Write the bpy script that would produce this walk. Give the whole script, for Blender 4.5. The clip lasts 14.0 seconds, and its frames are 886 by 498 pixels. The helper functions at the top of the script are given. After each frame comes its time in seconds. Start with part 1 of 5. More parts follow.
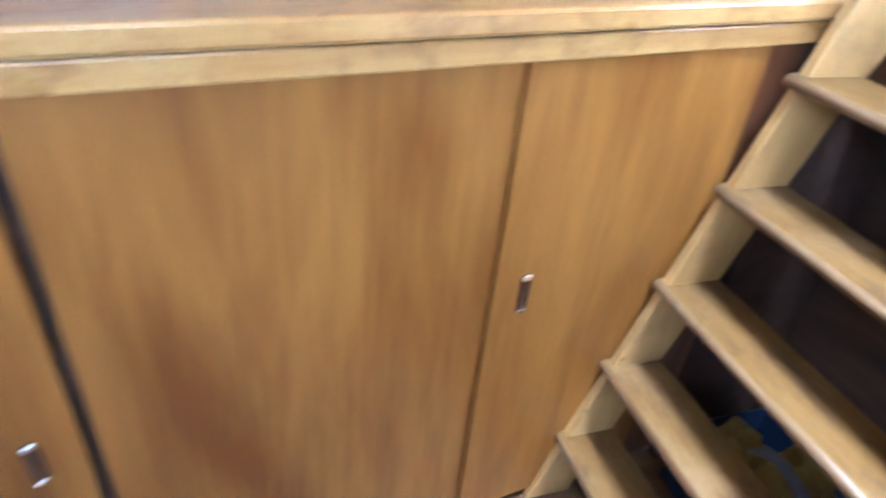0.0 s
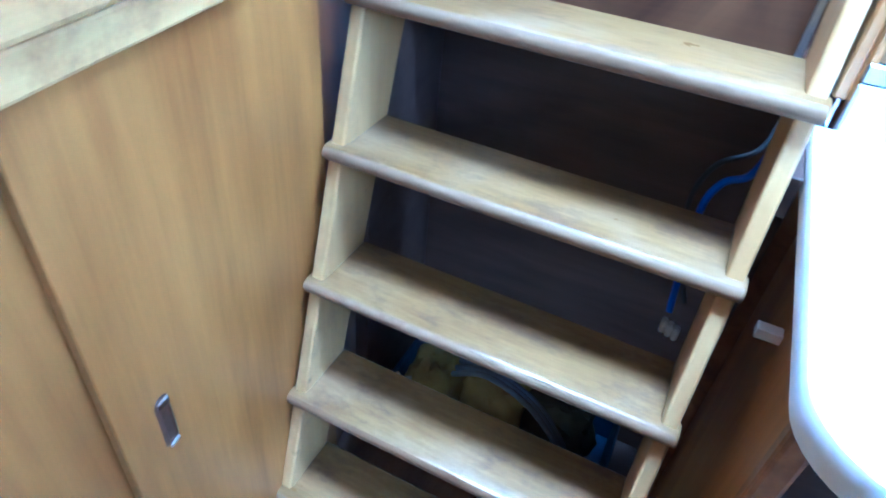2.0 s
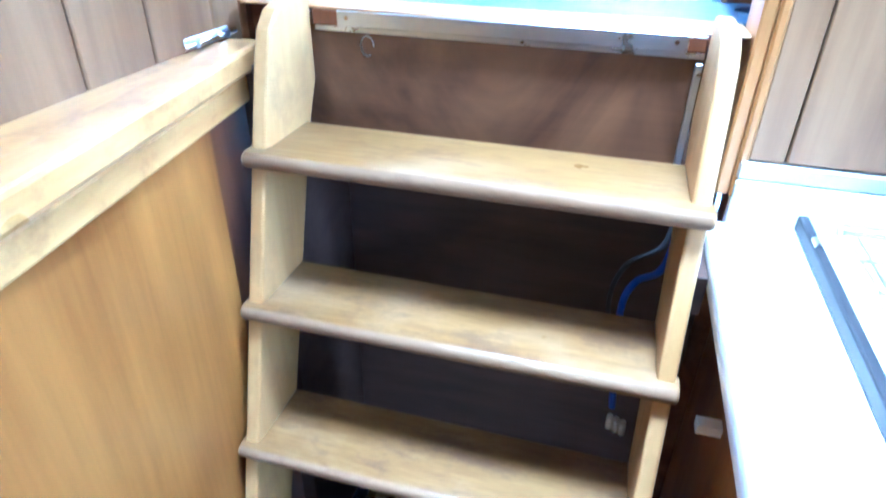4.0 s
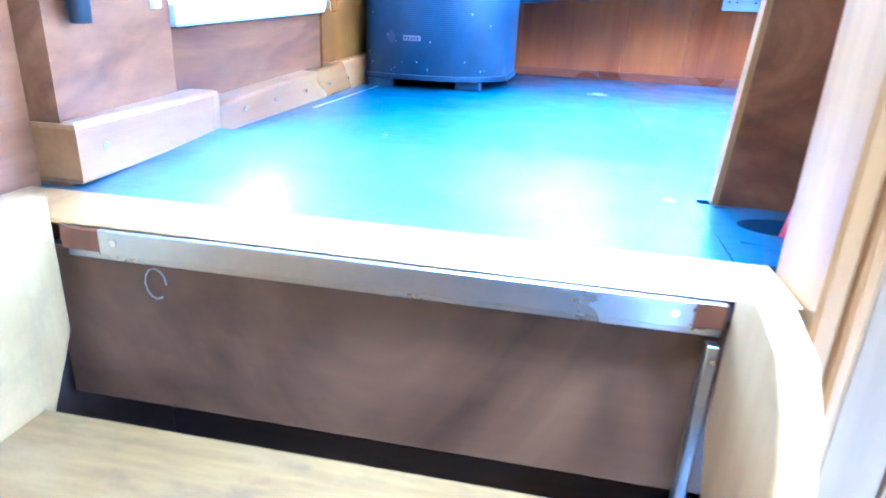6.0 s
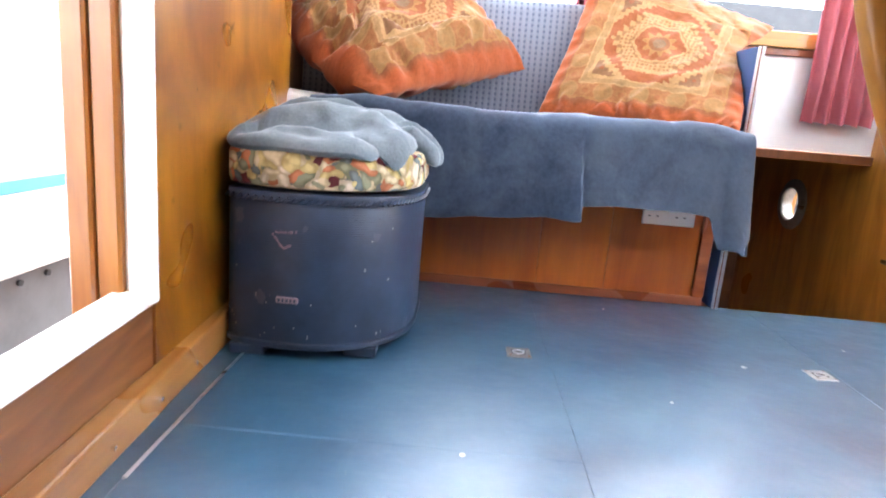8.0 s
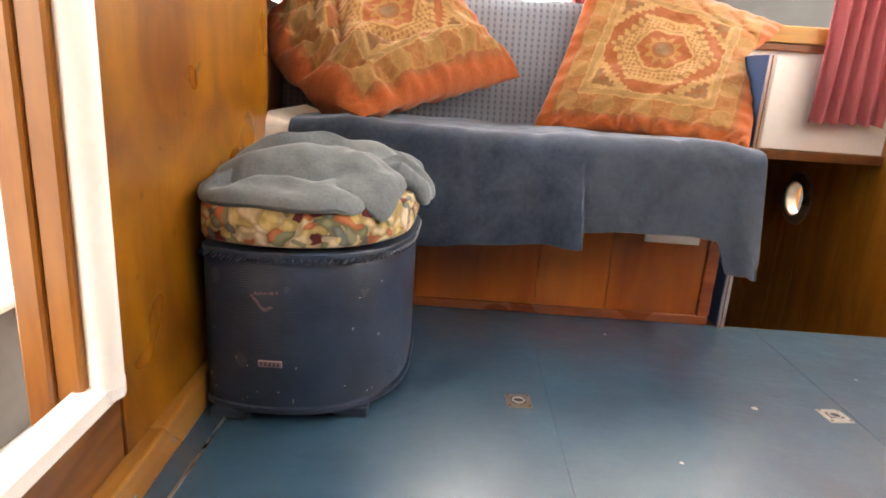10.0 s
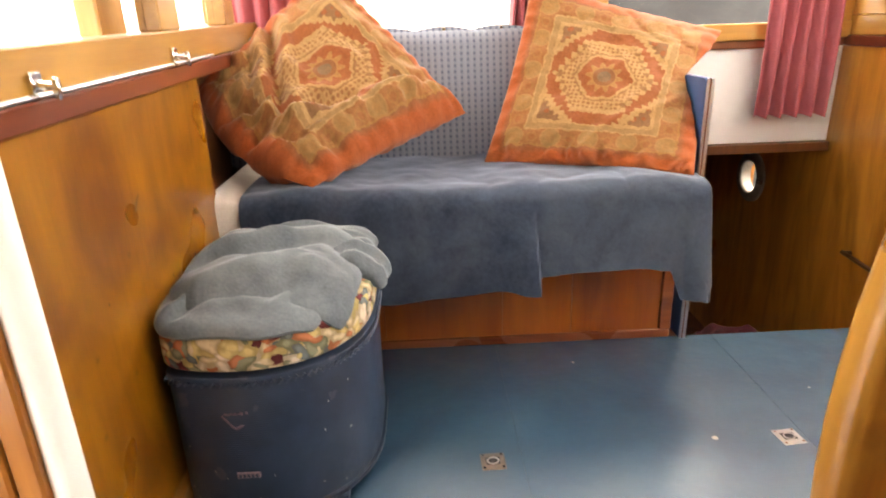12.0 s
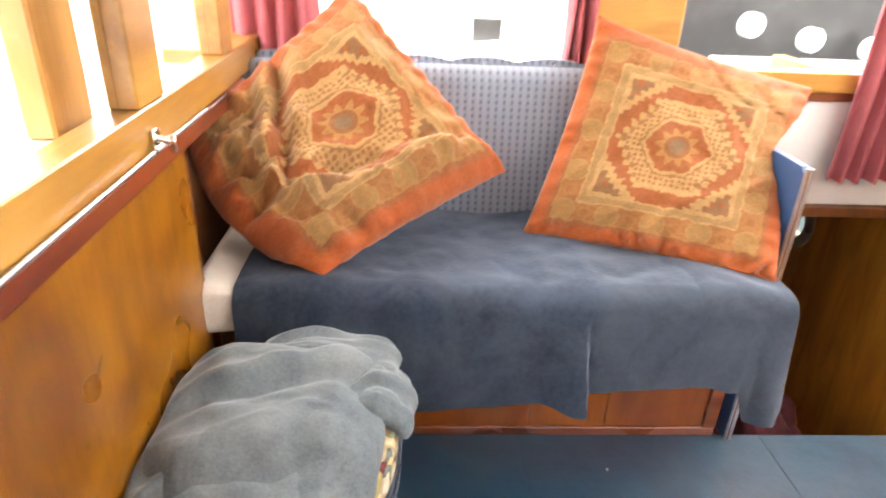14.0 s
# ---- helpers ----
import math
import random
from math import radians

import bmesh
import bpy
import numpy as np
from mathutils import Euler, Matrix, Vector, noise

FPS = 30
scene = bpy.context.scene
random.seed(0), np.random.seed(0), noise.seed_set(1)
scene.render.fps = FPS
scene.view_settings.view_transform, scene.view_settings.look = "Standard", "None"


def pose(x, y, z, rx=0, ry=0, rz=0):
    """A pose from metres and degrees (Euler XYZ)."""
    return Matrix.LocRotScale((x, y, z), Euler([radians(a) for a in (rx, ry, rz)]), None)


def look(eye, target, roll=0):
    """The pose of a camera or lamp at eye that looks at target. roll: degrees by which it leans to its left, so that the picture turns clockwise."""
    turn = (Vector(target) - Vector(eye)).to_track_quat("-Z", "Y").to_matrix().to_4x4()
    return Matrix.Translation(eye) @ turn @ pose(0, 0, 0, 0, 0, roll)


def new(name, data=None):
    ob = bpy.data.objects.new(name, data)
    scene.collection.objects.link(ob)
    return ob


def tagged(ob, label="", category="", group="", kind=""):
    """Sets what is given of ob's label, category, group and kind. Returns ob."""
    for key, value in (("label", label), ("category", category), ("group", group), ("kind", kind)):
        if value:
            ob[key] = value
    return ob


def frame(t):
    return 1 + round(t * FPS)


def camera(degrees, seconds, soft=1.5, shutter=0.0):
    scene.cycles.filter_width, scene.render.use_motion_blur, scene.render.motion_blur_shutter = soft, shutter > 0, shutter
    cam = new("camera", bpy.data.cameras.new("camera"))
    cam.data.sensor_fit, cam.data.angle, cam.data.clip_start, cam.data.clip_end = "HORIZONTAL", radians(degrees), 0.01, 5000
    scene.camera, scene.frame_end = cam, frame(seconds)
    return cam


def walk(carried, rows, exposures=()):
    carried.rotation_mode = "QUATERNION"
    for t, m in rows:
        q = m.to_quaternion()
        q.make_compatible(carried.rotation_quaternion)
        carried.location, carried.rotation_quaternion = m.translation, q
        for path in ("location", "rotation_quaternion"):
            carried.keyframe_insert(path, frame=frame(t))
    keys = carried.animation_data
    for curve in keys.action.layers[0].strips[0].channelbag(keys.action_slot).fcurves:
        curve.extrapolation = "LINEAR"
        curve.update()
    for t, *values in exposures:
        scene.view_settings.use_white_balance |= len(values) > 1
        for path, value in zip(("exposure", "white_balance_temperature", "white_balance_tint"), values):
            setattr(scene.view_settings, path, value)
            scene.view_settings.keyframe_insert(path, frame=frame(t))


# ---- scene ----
cam = camera(71.3, 14.0, 1.8, 0.6)
PATH = [
    (0, (0.786, -1.055, 1.329), (-0.777, -0.484, 0.219), 5.9),
    (0.5, (0.664, -0.935, 1.333), (-0.762, -0.032, 0.26), 5.3),
    (1, (0.614, -0.882, 1.331), (-0.607, 0.231, 0.204), 6.1),
    (1.5, (0.515, -0.887, 1.316), (-0.42, 0.435, 0.141), 8.6),
    (2, (0.441, -0.879, 1.297), (-0.148, 0.561, 0.04), 6.2),
    (4.5, (0.425, -0.796, 1.364), (-0.021, 0.933, 0.464), 1.1),
    (5, (0.418, -0.656, 1.35), (0.03, 1.158, 0.602), 2.0),
    (5.5, (0.421, -0.481, 1.382), (0.128, 1.384, 0.723), 3.7),
    (6, (0.404, -0.416, 1.376), (0.08, 1.425, 0.667), 2.9),
    (6.5, (0.364, -0.324, 1.425), (0.056, 1.57, 0.861), 3.1),
    (7, (0.339, -0.188, 1.465), (0.07, 1.736, 0.992), 4.6),
    (7.5, (0.344, -0.072, 1.59), (0.281, 1.88, 1.161), 5.4),
    (10, (0.332, 0.132, 1.822), (0.312, 2.058, 1.285), 3.8),
    (10.5, (0.346, 0.143, 1.899), (0.654, 2.003, 1.234), 5.4),
    (11, (0.352, 0.154, 1.957), (0.661, 2.027, 1.325), 5.1),
    (11.5, (0.373, 0.183, 2.008), (0.543, 2.056, 1.326), 1.8),
    (12, (0.372, 0.187, 2.078), (0.424, 2.064, 1.389), -1.9),
    (12.5, (0.364, 0.181, 2.123), (0.386, 2.051, 1.416), -2.5),
    (13, (0.365, 0.222, 2.149), (0.368, 2.092, 1.439), -2.2),
    (13.5, (0.319, 0.434, 2.2), (0.449, 2.307, 1.512), -0.2),
    (14, (0.278, 0.559, 2.302), (0.379, 2.356, 1.432), 2.5),
]
# exposure and white balance of the clip's camera along the walk
walk(cam, [(t, look(eye, target, roll)) for t, eye, target, roll in PATH],
     [(0.0, 5.55, 4500, 7), (0.5, 5.8, 3750, 2), (1.0, 5.8, 3350, -1), (2.0, 5.75, 3200, -2), (4.5, 6.05, 3700, 1), (5.0, 6.1, 3350, 0), (5.5, 6.25, 3250, 0), (6.0, 6.25, 3300, 1),
      (6.5, 6.5, 3650, 3), (7.0, 6.2, 4400, 8), (7.5, 5.5, 5700, 9), (7.7, 5.1, 5900, 10), (10.0, 4.1, 8700, 14), (12.0, 4.15, 8700, 14), (13.0, 4.3, 8300, 14), (14.0, 4.4, 7800, 12)])

# ---- light ----
world = bpy.data.worlds.new("overcast_sky")
scene.world = world
world.use_nodes = True
wn, wl = world.node_tree.nodes, world.node_tree.links
sky = wn.new("ShaderNodeTexSky")
sky.sky_type, sky.sun_disc = "NISHITA", False
sky.sun_elevation, sky.sun_rotation = radians(80), radians(20)
sky.dust_density, sky.air_density = 3.0, 1.0
sat = wn.new("ShaderNodeHueSaturation")
sat.inputs["Saturation"].default_value = 0.35
wl.new(sky.outputs[0], sat.inputs["Color"])
wl.new(sat.outputs[0], wn["Background"].inputs[0])
wn["Background"].inputs[1].default_value = 0.15
sun = new("sun", bpy.data.lights.new("sun", "SUN"))
sun.data.energy, sun.data.angle, sun.data.color = 1.1, radians(34), (1.0, 0.96, 0.90)
sun.matrix_world = look((0, 0, 0), (-0.05, 0.07, -0.99))

# ---- materials ----


def mat(name, base, rough=0.5, metal=0.0, spec=0.5):
    m = bpy.data.materials.new(name)
    m.use_nodes = True
    b = m.node_tree.nodes["Principled BSDF"]
    b.inputs["Base Color"].default_value = (*base, 1)
    b.inputs["Roughness"].default_value = rough
    b.inputs["Metallic"].default_value = metal
    b.inputs["Specular IOR Level"].default_value = spec
    return m


def nd(m, kind, **ins):
    n = m.node_tree.nodes.new(kind)
    for k, v in ins.items():
        n.inputs[k.replace("_", " ")].default_value = v
    return n


def ln(m, a, b):
    m.node_tree.links.new(a, b)


def ramp(m, fac, stops):
    r = m.node_tree.nodes.new("ShaderNodeValToRGB")
    e = r.color_ramp.elements
    while len(e) < len(stops):
        e.new(0.5)
    for el, (p, c) in zip(e, stops):
        el.position, el.color = p, (*c, 1)
    ln(m, fac, r.inputs[0])
    return r.outputs[0]


def mixc(m, fac, a, b, mode="MIX"):
    x = m.node_tree.nodes.new("ShaderNodeMix")
    x.data_type, x.blend_type = "RGBA", mode
    for v, i in ((fac, 0), (a, 6), (b, 7)):
        if isinstance(v, (int, float)):
            x.inputs[i].default_value = v
        elif isinstance(v, tuple):
            x.inputs[i].default_value = (*v, 1)
        else:
            ln(m, v, x.inputs[i])
    return x.outputs[2]


def mth(m, op, a, b=0.0, c=None):
    x = m.node_tree.nodes.new("ShaderNodeMath")
    x.operation = op
    for i, v in enumerate((a, b) if c is None else (a, b, c)):
        if isinstance(v, (int, float)):
            x.inputs[i].default_value = v
        else:
            ln(m, v, x.inputs[i])
    return x.outputs[0]


def coords(m, scale=(1, 1, 1), kind="Object", turn=(0, 0, 0)):
    tc = m.node_tree.nodes.new("ShaderNodeTexCoord")
    mp = m.node_tree.nodes.new("ShaderNodeMapping")
    mp.inputs["Scale"].default_value = scale
    mp.inputs["Rotation"].default_value = turn
    ln(m, tc.outputs[kind], mp.inputs[0])
    return mp.outputs[0]


def noisy(m, vec, scale, detail=4.0, rough=0.55, dist=0.0):
    n = nd(m, "ShaderNodeTexNoise", Scale=scale, Detail=detail, Roughness=rough, Distortion=dist)
    ln(m, vec, n.inputs["Vector"])
    return n.outputs[0]


def bump(m, height, strength=0.2, dist=0.002):
    b = nd(m, "ShaderNodeBump", Strength=strength, Distance=dist)
    ln(m, height, b.inputs["Height"])
    ln(m, b.outputs[0], m.node_tree.nodes["Principled BSDF"].inputs["Normal"])


def bsdf(m):
    return m.node_tree.nodes["Principled BSDF"]


def wood(name, dark, light, grain="z", rough=0.35, figure=1.0, coat=0.0, wear=None, spots=0.0, fine_share=0.30, cloudy=False):
    """Wood with long grain along an axis, broad figure and patchy gloss."""
    m = mat(name, light, rough)
    s = {"x": (1.2, 22, 22), "y": (22, 1.2, 22), "z": (22, 22, 1.2)}[grain]
    s2 = {"x": (1.0, 5, 5), "y": (5, 1.0, 5), "z": (5, 5, 1.0)}[grain]
    if cloudy:
        s2 = (1.9, 1.9, 1.3)
    rnd = m.node_tree.nodes.new("ShaderNodeObjectInfo").outputs["Random"]
    va = m.node_tree.nodes.new("ShaderNodeVectorMath")
    va.operation = "ADD"
    cb = m.node_tree.nodes.new("ShaderNodeCombineXYZ")
    ln(m, mth(m, "MULTIPLY", rnd, 7.0), cb.inputs[0])
    ln(m, mth(m, "MULTIPLY", rnd, 3.0), cb.inputs[1])
    tc = m.node_tree.nodes.new("ShaderNodeTexCoord")
    ln(m, tc.outputs["Object"], va.inputs[0])
    ln(m, cb.outputs[0], va.inputs[1])

    def mapped(sc):
        mp = m.node_tree.nodes.new("ShaderNodeMapping")
        mp.inputs["Scale"].default_value = sc
        ln(m, va.outputs[0], mp.inputs[0])
        return mp.outputs[0]
    fine = noisy(m, mapped(s), 3.0, 6.0, 0.65)
    broad = noisy(m, mapped(s2), 1.6, 3.0, 0.5, 1.4 * figure)
    patch = noisy(m, mapped((1, 1, 1)), 3.5, 2.0, 0.5)
    mix = mth(m, "ADD", mth(m, "MULTIPLY", fine, fine_share), mth(m, "MULTIPLY", broad, 1.08 - fine_share))
    mid = tuple((a + b) / 2 for a, b in zip(dark, light))
    col = ramp(m, mix, [(0.36, dark), (0.54, mid), (0.72, light)])
    if wear:
        big = noisy(m, mapped((1, 1, 1)), 9.0, 5.0, 0.7)
        col = mixc(m, mth(m, "MULTIPLY", ramp(m, big, [(0.52, (0, 0, 0)), (0.68, (1, 1, 1))]), 0.55), col, wear)
    if spots:
        vo = nd(m, "ShaderNodeTexVoronoi", Scale=11.0)
        ln(m, mapped((1, 1, 1)), vo.inputs["Vector"])
        dot = ramp(m, vo.outputs["Distance"], [(0.03, (1, 1, 1)), (0.09, (0, 0, 0))])
        col = mixc(m, mth(m, "MULTIPLY", dot, spots), col, tuple(c * 0.25 for c in dark))
    ln(m, col, bsdf(m).inputs["Base Color"])
    ln(m, mth(m, "MULTIPLY_ADD", patch, 0.25, rough - 0.12), bsdf(m).inputs["Roughness"])
    if coat:
        bsdf(m).inputs["Coat Weight"].default_value = coat
        bsdf(m).inputs["Coat Roughness"].default_value = 0.22
    bump(m, fine, 0.12, 0.0015)
    return m


def painted(name, base, rough=0.4, dirt=None, amount=0.4, scale=6.0, metal=0.0, relief=0.1):
    m = mat(name, base, rough, metal)
    v = coords(m)
    a = noisy(m, v, scale, 5.0, 0.65)
    b = noisy(m, v, scale * 9, 3.0, 0.6)
    col = mixc(m, mth(m, "MULTIPLY", ramp(m, a, [(0.45, (0, 0, 0)), (0.75, (1, 1, 1))]), amount), base, dirt or tuple(c * 0.6 for c in base))
    ln(m, col, bsdf(m).inputs["Base Color"])
    ln(m, mth(m, "MULTIPLY_ADD", a, 0.25, rough - 0.12), bsdf(m).inputs["Roughness"])
    bump(m, b, relief, 0.001)
    return m


CUPBOARD = wood("cupboard_veneer", (0.17, 0.056, 0.006), (0.42, 0.19, 0.031), "z", 0.40, 0.35, 0.12, fine_share=0.26)
RAIL = wood("pale_rail", (0.42, 0.20, 0.045), (0.64, 0.40, 0.13), "y", 0.32, 0.6, 0.6, wear=(0.22, 0.09, 0.025))
STRING = wood("stringer_wood", (0.38, 0.20, 0.052), (0.56, 0.36, 0.13), "z", 0.45, 0.4, 0.0, wear=(0.30, 0.18, 0.07), spots=0.5)


def tread_wood():
    """Foot-worn brown board: fine grain along x, blotchy dirt and rubbed pale patches."""
    m = mat("worn_tread", (0.2, 0.11, 0.05), 0.36, 0.0, 0.4)
    grain = noisy(m, coords(m, (4.0, 34, 34)), 3.0, 6.0, 0.65)
    blot = noisy(m, coords(m, (5, 9, 9)), 1.7, 7.0, 0.72)
    pale_patch = noisy(m, coords(m, (3.5, 7, 7), turn=(0, 0, 0.3)), 1.3, 6.0, 0.7)
    col = ramp(m, grain, [(0.30, (0.150, 0.075, 0.018)), (0.70, (0.225, 0.128, 0.036))])
    col = mixc(m, mth(m, "MULTIPLY", ramp(m, pale_patch, [(0.48, (0, 0, 0)), (0.66, (1, 1, 1))]), 0.40), col, (0.33, 0.22, 0.115))
    col = mixc(m, mth(m, "MULTIPLY", ramp(m, blot, [(0.52, (0, 0, 0)), (0.64, (1, 1, 1))]), 0.60), col, (0.085, 0.042, 0.020))
    ln(m, col, bsdf(m).inputs["Base Color"])
    ln(m, mth(m, "MULTIPLY_ADD", blot, 0.40, 0.14), bsdf(m).inputs["Roughness"])
    bsdf(m).inputs["Coat Weight"].default_value = 0.35
    bsdf(m).inputs["Coat Roughness"].default_value = 0.3
    bump(m, mth(m, "ADD", grain, blot), 0.15, 0.0015)
    return m


TREAD = tread_wood()
NOSING = wood("worn_nosing", (0.13, 0.066, 0.024), (0.27, 0.175, 0.088), "x", 0.62, 0.5, 0.0, wear=(0.13, 0.07, 0.032))
bsdf(NOSING).inputs["Specular IOR Level"].default_value = 0.2
PLYRISER = wood("riser_plywood", (0.050, 0.018, 0.007), (0.165, 0.076, 0.028), "x", 0.4, 3.2, 0.1, fine_share=0.16, cloudy=True)
# tone lowered to carry some of the shade under the steps
DARKPLY = wood("shade_toned_plywood", (0.036, 0.020, 0.014), (0.085, 0.050, 0.034), "x", 0.5, 1.5)
BULKHEAD = wood("bulkhead_plywood", (0.15, 0.074, 0.025), (0.28, 0.160, 0.064), "z", 0.4, 1.2, 0.1, spots=0.5)
YELLOW = wood("yellow_plywood", (0.105, 0.030, 0.002), (0.285, 0.112, 0.007), "z", 0.3, 1.8, 0.3, spots=0.5, fine_share=0.20, cloudy=True)
BROWNPLY = wood("brown_plywood", (0.12, 0.040, 0.010), (0.29, 0.122, 0.036), "y", 0.34, 2.0, 0.25)
POSTWOOD = wood("orange_post_wood", (0.17, 0.050, 0.007), (0.36, 0.135, 0.021), "z", 0.34, 1.0, 0.25)
LOWPLY = wood("figured_plywood", (0.085, 0.025, 0.006), (0.22, 0.088, 0.024), "y", 0.34, 2.6, 0.25, fine_share=0.2)
OAK = wood("window_oak", (0.22, 0.090, 0.013), (0.40, 0.205, 0.044), "y", 0.34, 1.0, 0.3)
OAKX = wood("sill_oak", (0.30, 0.13, 0.022), (0.52, 0.27, 0.062), "x", 0.34, 1.0, 0.3)
OAKZ = wood("post_oak", (0.27, 0.115, 0.022), (0.48, 0.26, 0.070), "z", 0.36, 1.0, 0.25)
MAHOG = wood("mahogany_trim", (0.065, 0.010, 0.004), (0.17, 0.034, 0.010), "y", 0.32, 1.0, 0.2)
MAHOGX = wood("mahogany_rail", (0.12, 0.025, 0.010), (0.30, 0.085, 0.025), "x", 0.3, 1.0, 0.4)
SKIRT = wood("skirting_wood", (0.19, 0.075, 0.014), (0.37, 0.175, 0.042), "y", 0.3, 0.8, 0.35)
BENCHPLY = wood("bench_panel", (0.25, 0.052, 0.004), (0.45, 0.128, 0.011), "z", 0.32, 0.8, 0.3)
WHEELWOOD = wood("wheel_wood", (0.19, 0.068, 0.009), (0.54, 0.27, 0.046), "z", 0.26, 1.6, 0.5, wear=(0.075, 0.024, 0.005), spots=0.7, cloudy=True)
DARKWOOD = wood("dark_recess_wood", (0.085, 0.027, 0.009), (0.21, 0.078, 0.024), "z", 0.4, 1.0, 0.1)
RIGHTWOOD = wood("right_wall_wood", (0.27, 0.092, 0.009), (0.50, 0.21, 0.030), "z", 0.32, 1.4, 0.3, fine_share=0.14)
WHITE = painted("white_paint", (0.80, 0.79, 0.76), 0.4, (0.5, 0.46, 0.40), 0.3, 5.0)
WORKTOP = painted("white_worktop", (0.78, 0.78, 0.77), 0.35, (0.6, 0.58, 0.54), 0.25, 8.0)
ALU = painted("aluminium", (0.62, 0.63, 0.66), 0.3, (0.42, 0.42, 0.44), 0.5, 14.0, 1.0, 0.05)
STEEL = painted("brushed_steel", (0.55, 0.54, 0.52), 0.34, (0.36, 0.35, 0.33), 0.5, 12.0, 1.0, 0.05)
CHROME = mat("chrome", (0.8, 0.8, 0.8), 0.15, 1.0)
BRONZE = painted("dark_pull", (0.13, 0.07, 0.04), 0.35, (0.05, 0.03, 0.02), 0.5, 30.0, 0.6)
BLACK = painted("black_rubber", (0.02, 0.02, 0.022), 0.5, (0.05, 0.05, 0.05), 0.4, 20.0)
PLASTIC = painted("white_plastic", (0.78, 0.78, 0.76), 0.35, (0.66, 0.65, 0.62), 0.3, 30.0)
BLUEWIRE = mat("blue_cable", (0.02, 0.10, 0.62), 0.35)
GREYHOSE = painted("grey_hose", (0.20, 0.225, 0.26), 0.45, (0.11, 0.12, 0.15), 0.4, 20.0)
YELLOWCLOTH = painted("yellow_cloth", (0.36, 0.28, 0.075), 0.8, (0.20, 0.14, 0.05), 0.6, 20.0)
BLUECLOTH = painted("blue_cloth", (0.014, 0.032, 0.085), 0.6, (0.008, 0.018, 0.05), 0.6, 20.0)
REDPAINT = painted("red_paint", (0.42, 0.035, 0.03), 0.35, (0.25, 0.02, 0.02), 0.4, 20.0)
ROPE = painted("dark_cord", (0.03, 0.035, 0.06), 0.8)
GREYDECK = painted("grey_deck", (0.16, 0.165, 0.17), 0.6, (0.09, 0.09, 0.095), 0.5, 8.0)
HULLBLACK = painted("black_hull", (0.02, 0.021, 0.023), 0.4, (0.06, 0.06, 0.06), 0.5, 2.0)
HULLWHITE = painted("white_hull", (0.8, 0.8, 0.8), 0.35, (0.6, 0.6, 0.6), 0.3, 1.0)
HULLBLUE = painted("blue_stripe", (0.03, 0.12, 0.3), 0.35)
WATER = mat("harbour_water", (0.03, 0.045, 0.05), 0.12)
bump(WATER, noisy(WATER, coords(WATER), 1.6, 4.0), 0.5, 0.05)
GLASS = mat("window_glass", (1, 1, 1), 0.02)
bsdf(GLASS).inputs["Transmission Weight"].default_value = 1.0
bsdf(GLASS).inputs["IOR"].default_value = 1.08
CEIL = painted("ceiling_paint", (0.75, 0.73, 0.68), 0.6)
CABINFLOOR = wood("cabin_floorboards", (0.10, 0.05, 0.02), (0.22, 0.12, 0.05), "y", 0.45, 0.8)


def floor_paint():
    m = mat("blue_floor_paint", (0.03, 0.10, 0.16), 0.22)
    v = coords(m)
    big = noisy(m, v, 2.2, 4.0, 0.6, 0.8)
    sm = noisy(m, v, 14.0, 5.0, 0.7)
    col = ramp(m, big, [(0.32, (0.011, 0.043, 0.082)), (0.5, (0.018, 0.068, 0.118)), (0.7, (0.036, 0.092, 0.136))])
    vo = nd(m, "ShaderNodeTexVoronoi", Scale=13.0)
    ln(m, v, vo.inputs["Vector"])
    vo2 = m.node_tree.nodes.new("ShaderNodeSeparateColor")
    ln(m, vo.outputs["Color"], vo2.inputs[0])
    keep = mth(m, "GREATER_THAN", vo2.outputs[0], 0.80)
    chip = mth(m, "MULTIPLY", mth(m, "LESS_THAN", vo.outputs["Distance"], mth(m, "MULTIPLY_ADD", sm, 0.24, -0.05)), keep)
    col = mixc(m, chip, col, (0.55, 0.50, 0.42))
    wearm = ramp(m, noisy(m, coords(m, (3, 1, 1)), 3.0, 6.0, 0.72), [(0.60, (0, 0, 0)), (0.80, (1, 1, 1))])
    col = mixc(m, mth(m, "MULTIPLY", wearm, 0.15), col, (0.13, 0.16, 0.17))
    ln(m, col, bsdf(m).inputs["Base Color"])
    ln(m, mth(m, "MULTIPLY_ADD", sm, 0.22, mth(m, "MULTIPLY_ADD", big, 0.30, 0.20)), bsdf(m).inputs["Roughness"])
    bsdf(m).inputs["Specular IOR Level"].default_value = 0.75
    ln(m, ramp(m, noisy(m, v, 5.0, 5.0, 0.65), [(0.35, (0.30, 0.30, 0.30)), (0.62, (0.85, 0.85, 0.85))]), bsdf(m).inputs["Coat Weight"])
    bsdf(m).inputs["Coat Roughness"].default_value = 0.25
    bsdf(m).inputs["Coat IOR"].default_value = 1.65
    brush = noisy(m, coords(m, (18, 46, 18), turn=(0, 0, 0.25)), 1.6, 4.0, 0.6)
    relief = mth(m, "ADD", noisy(m, v, 7.0, 3.0), mth(m, "MULTIPLY", sm, 0.42))
    bump(m, mth(m, "ADD", relief, mth(m, "MULTIPLY", brush, 0.16)), 0.50, 0.006)
    return m


FLOORBLUE = floor_paint()


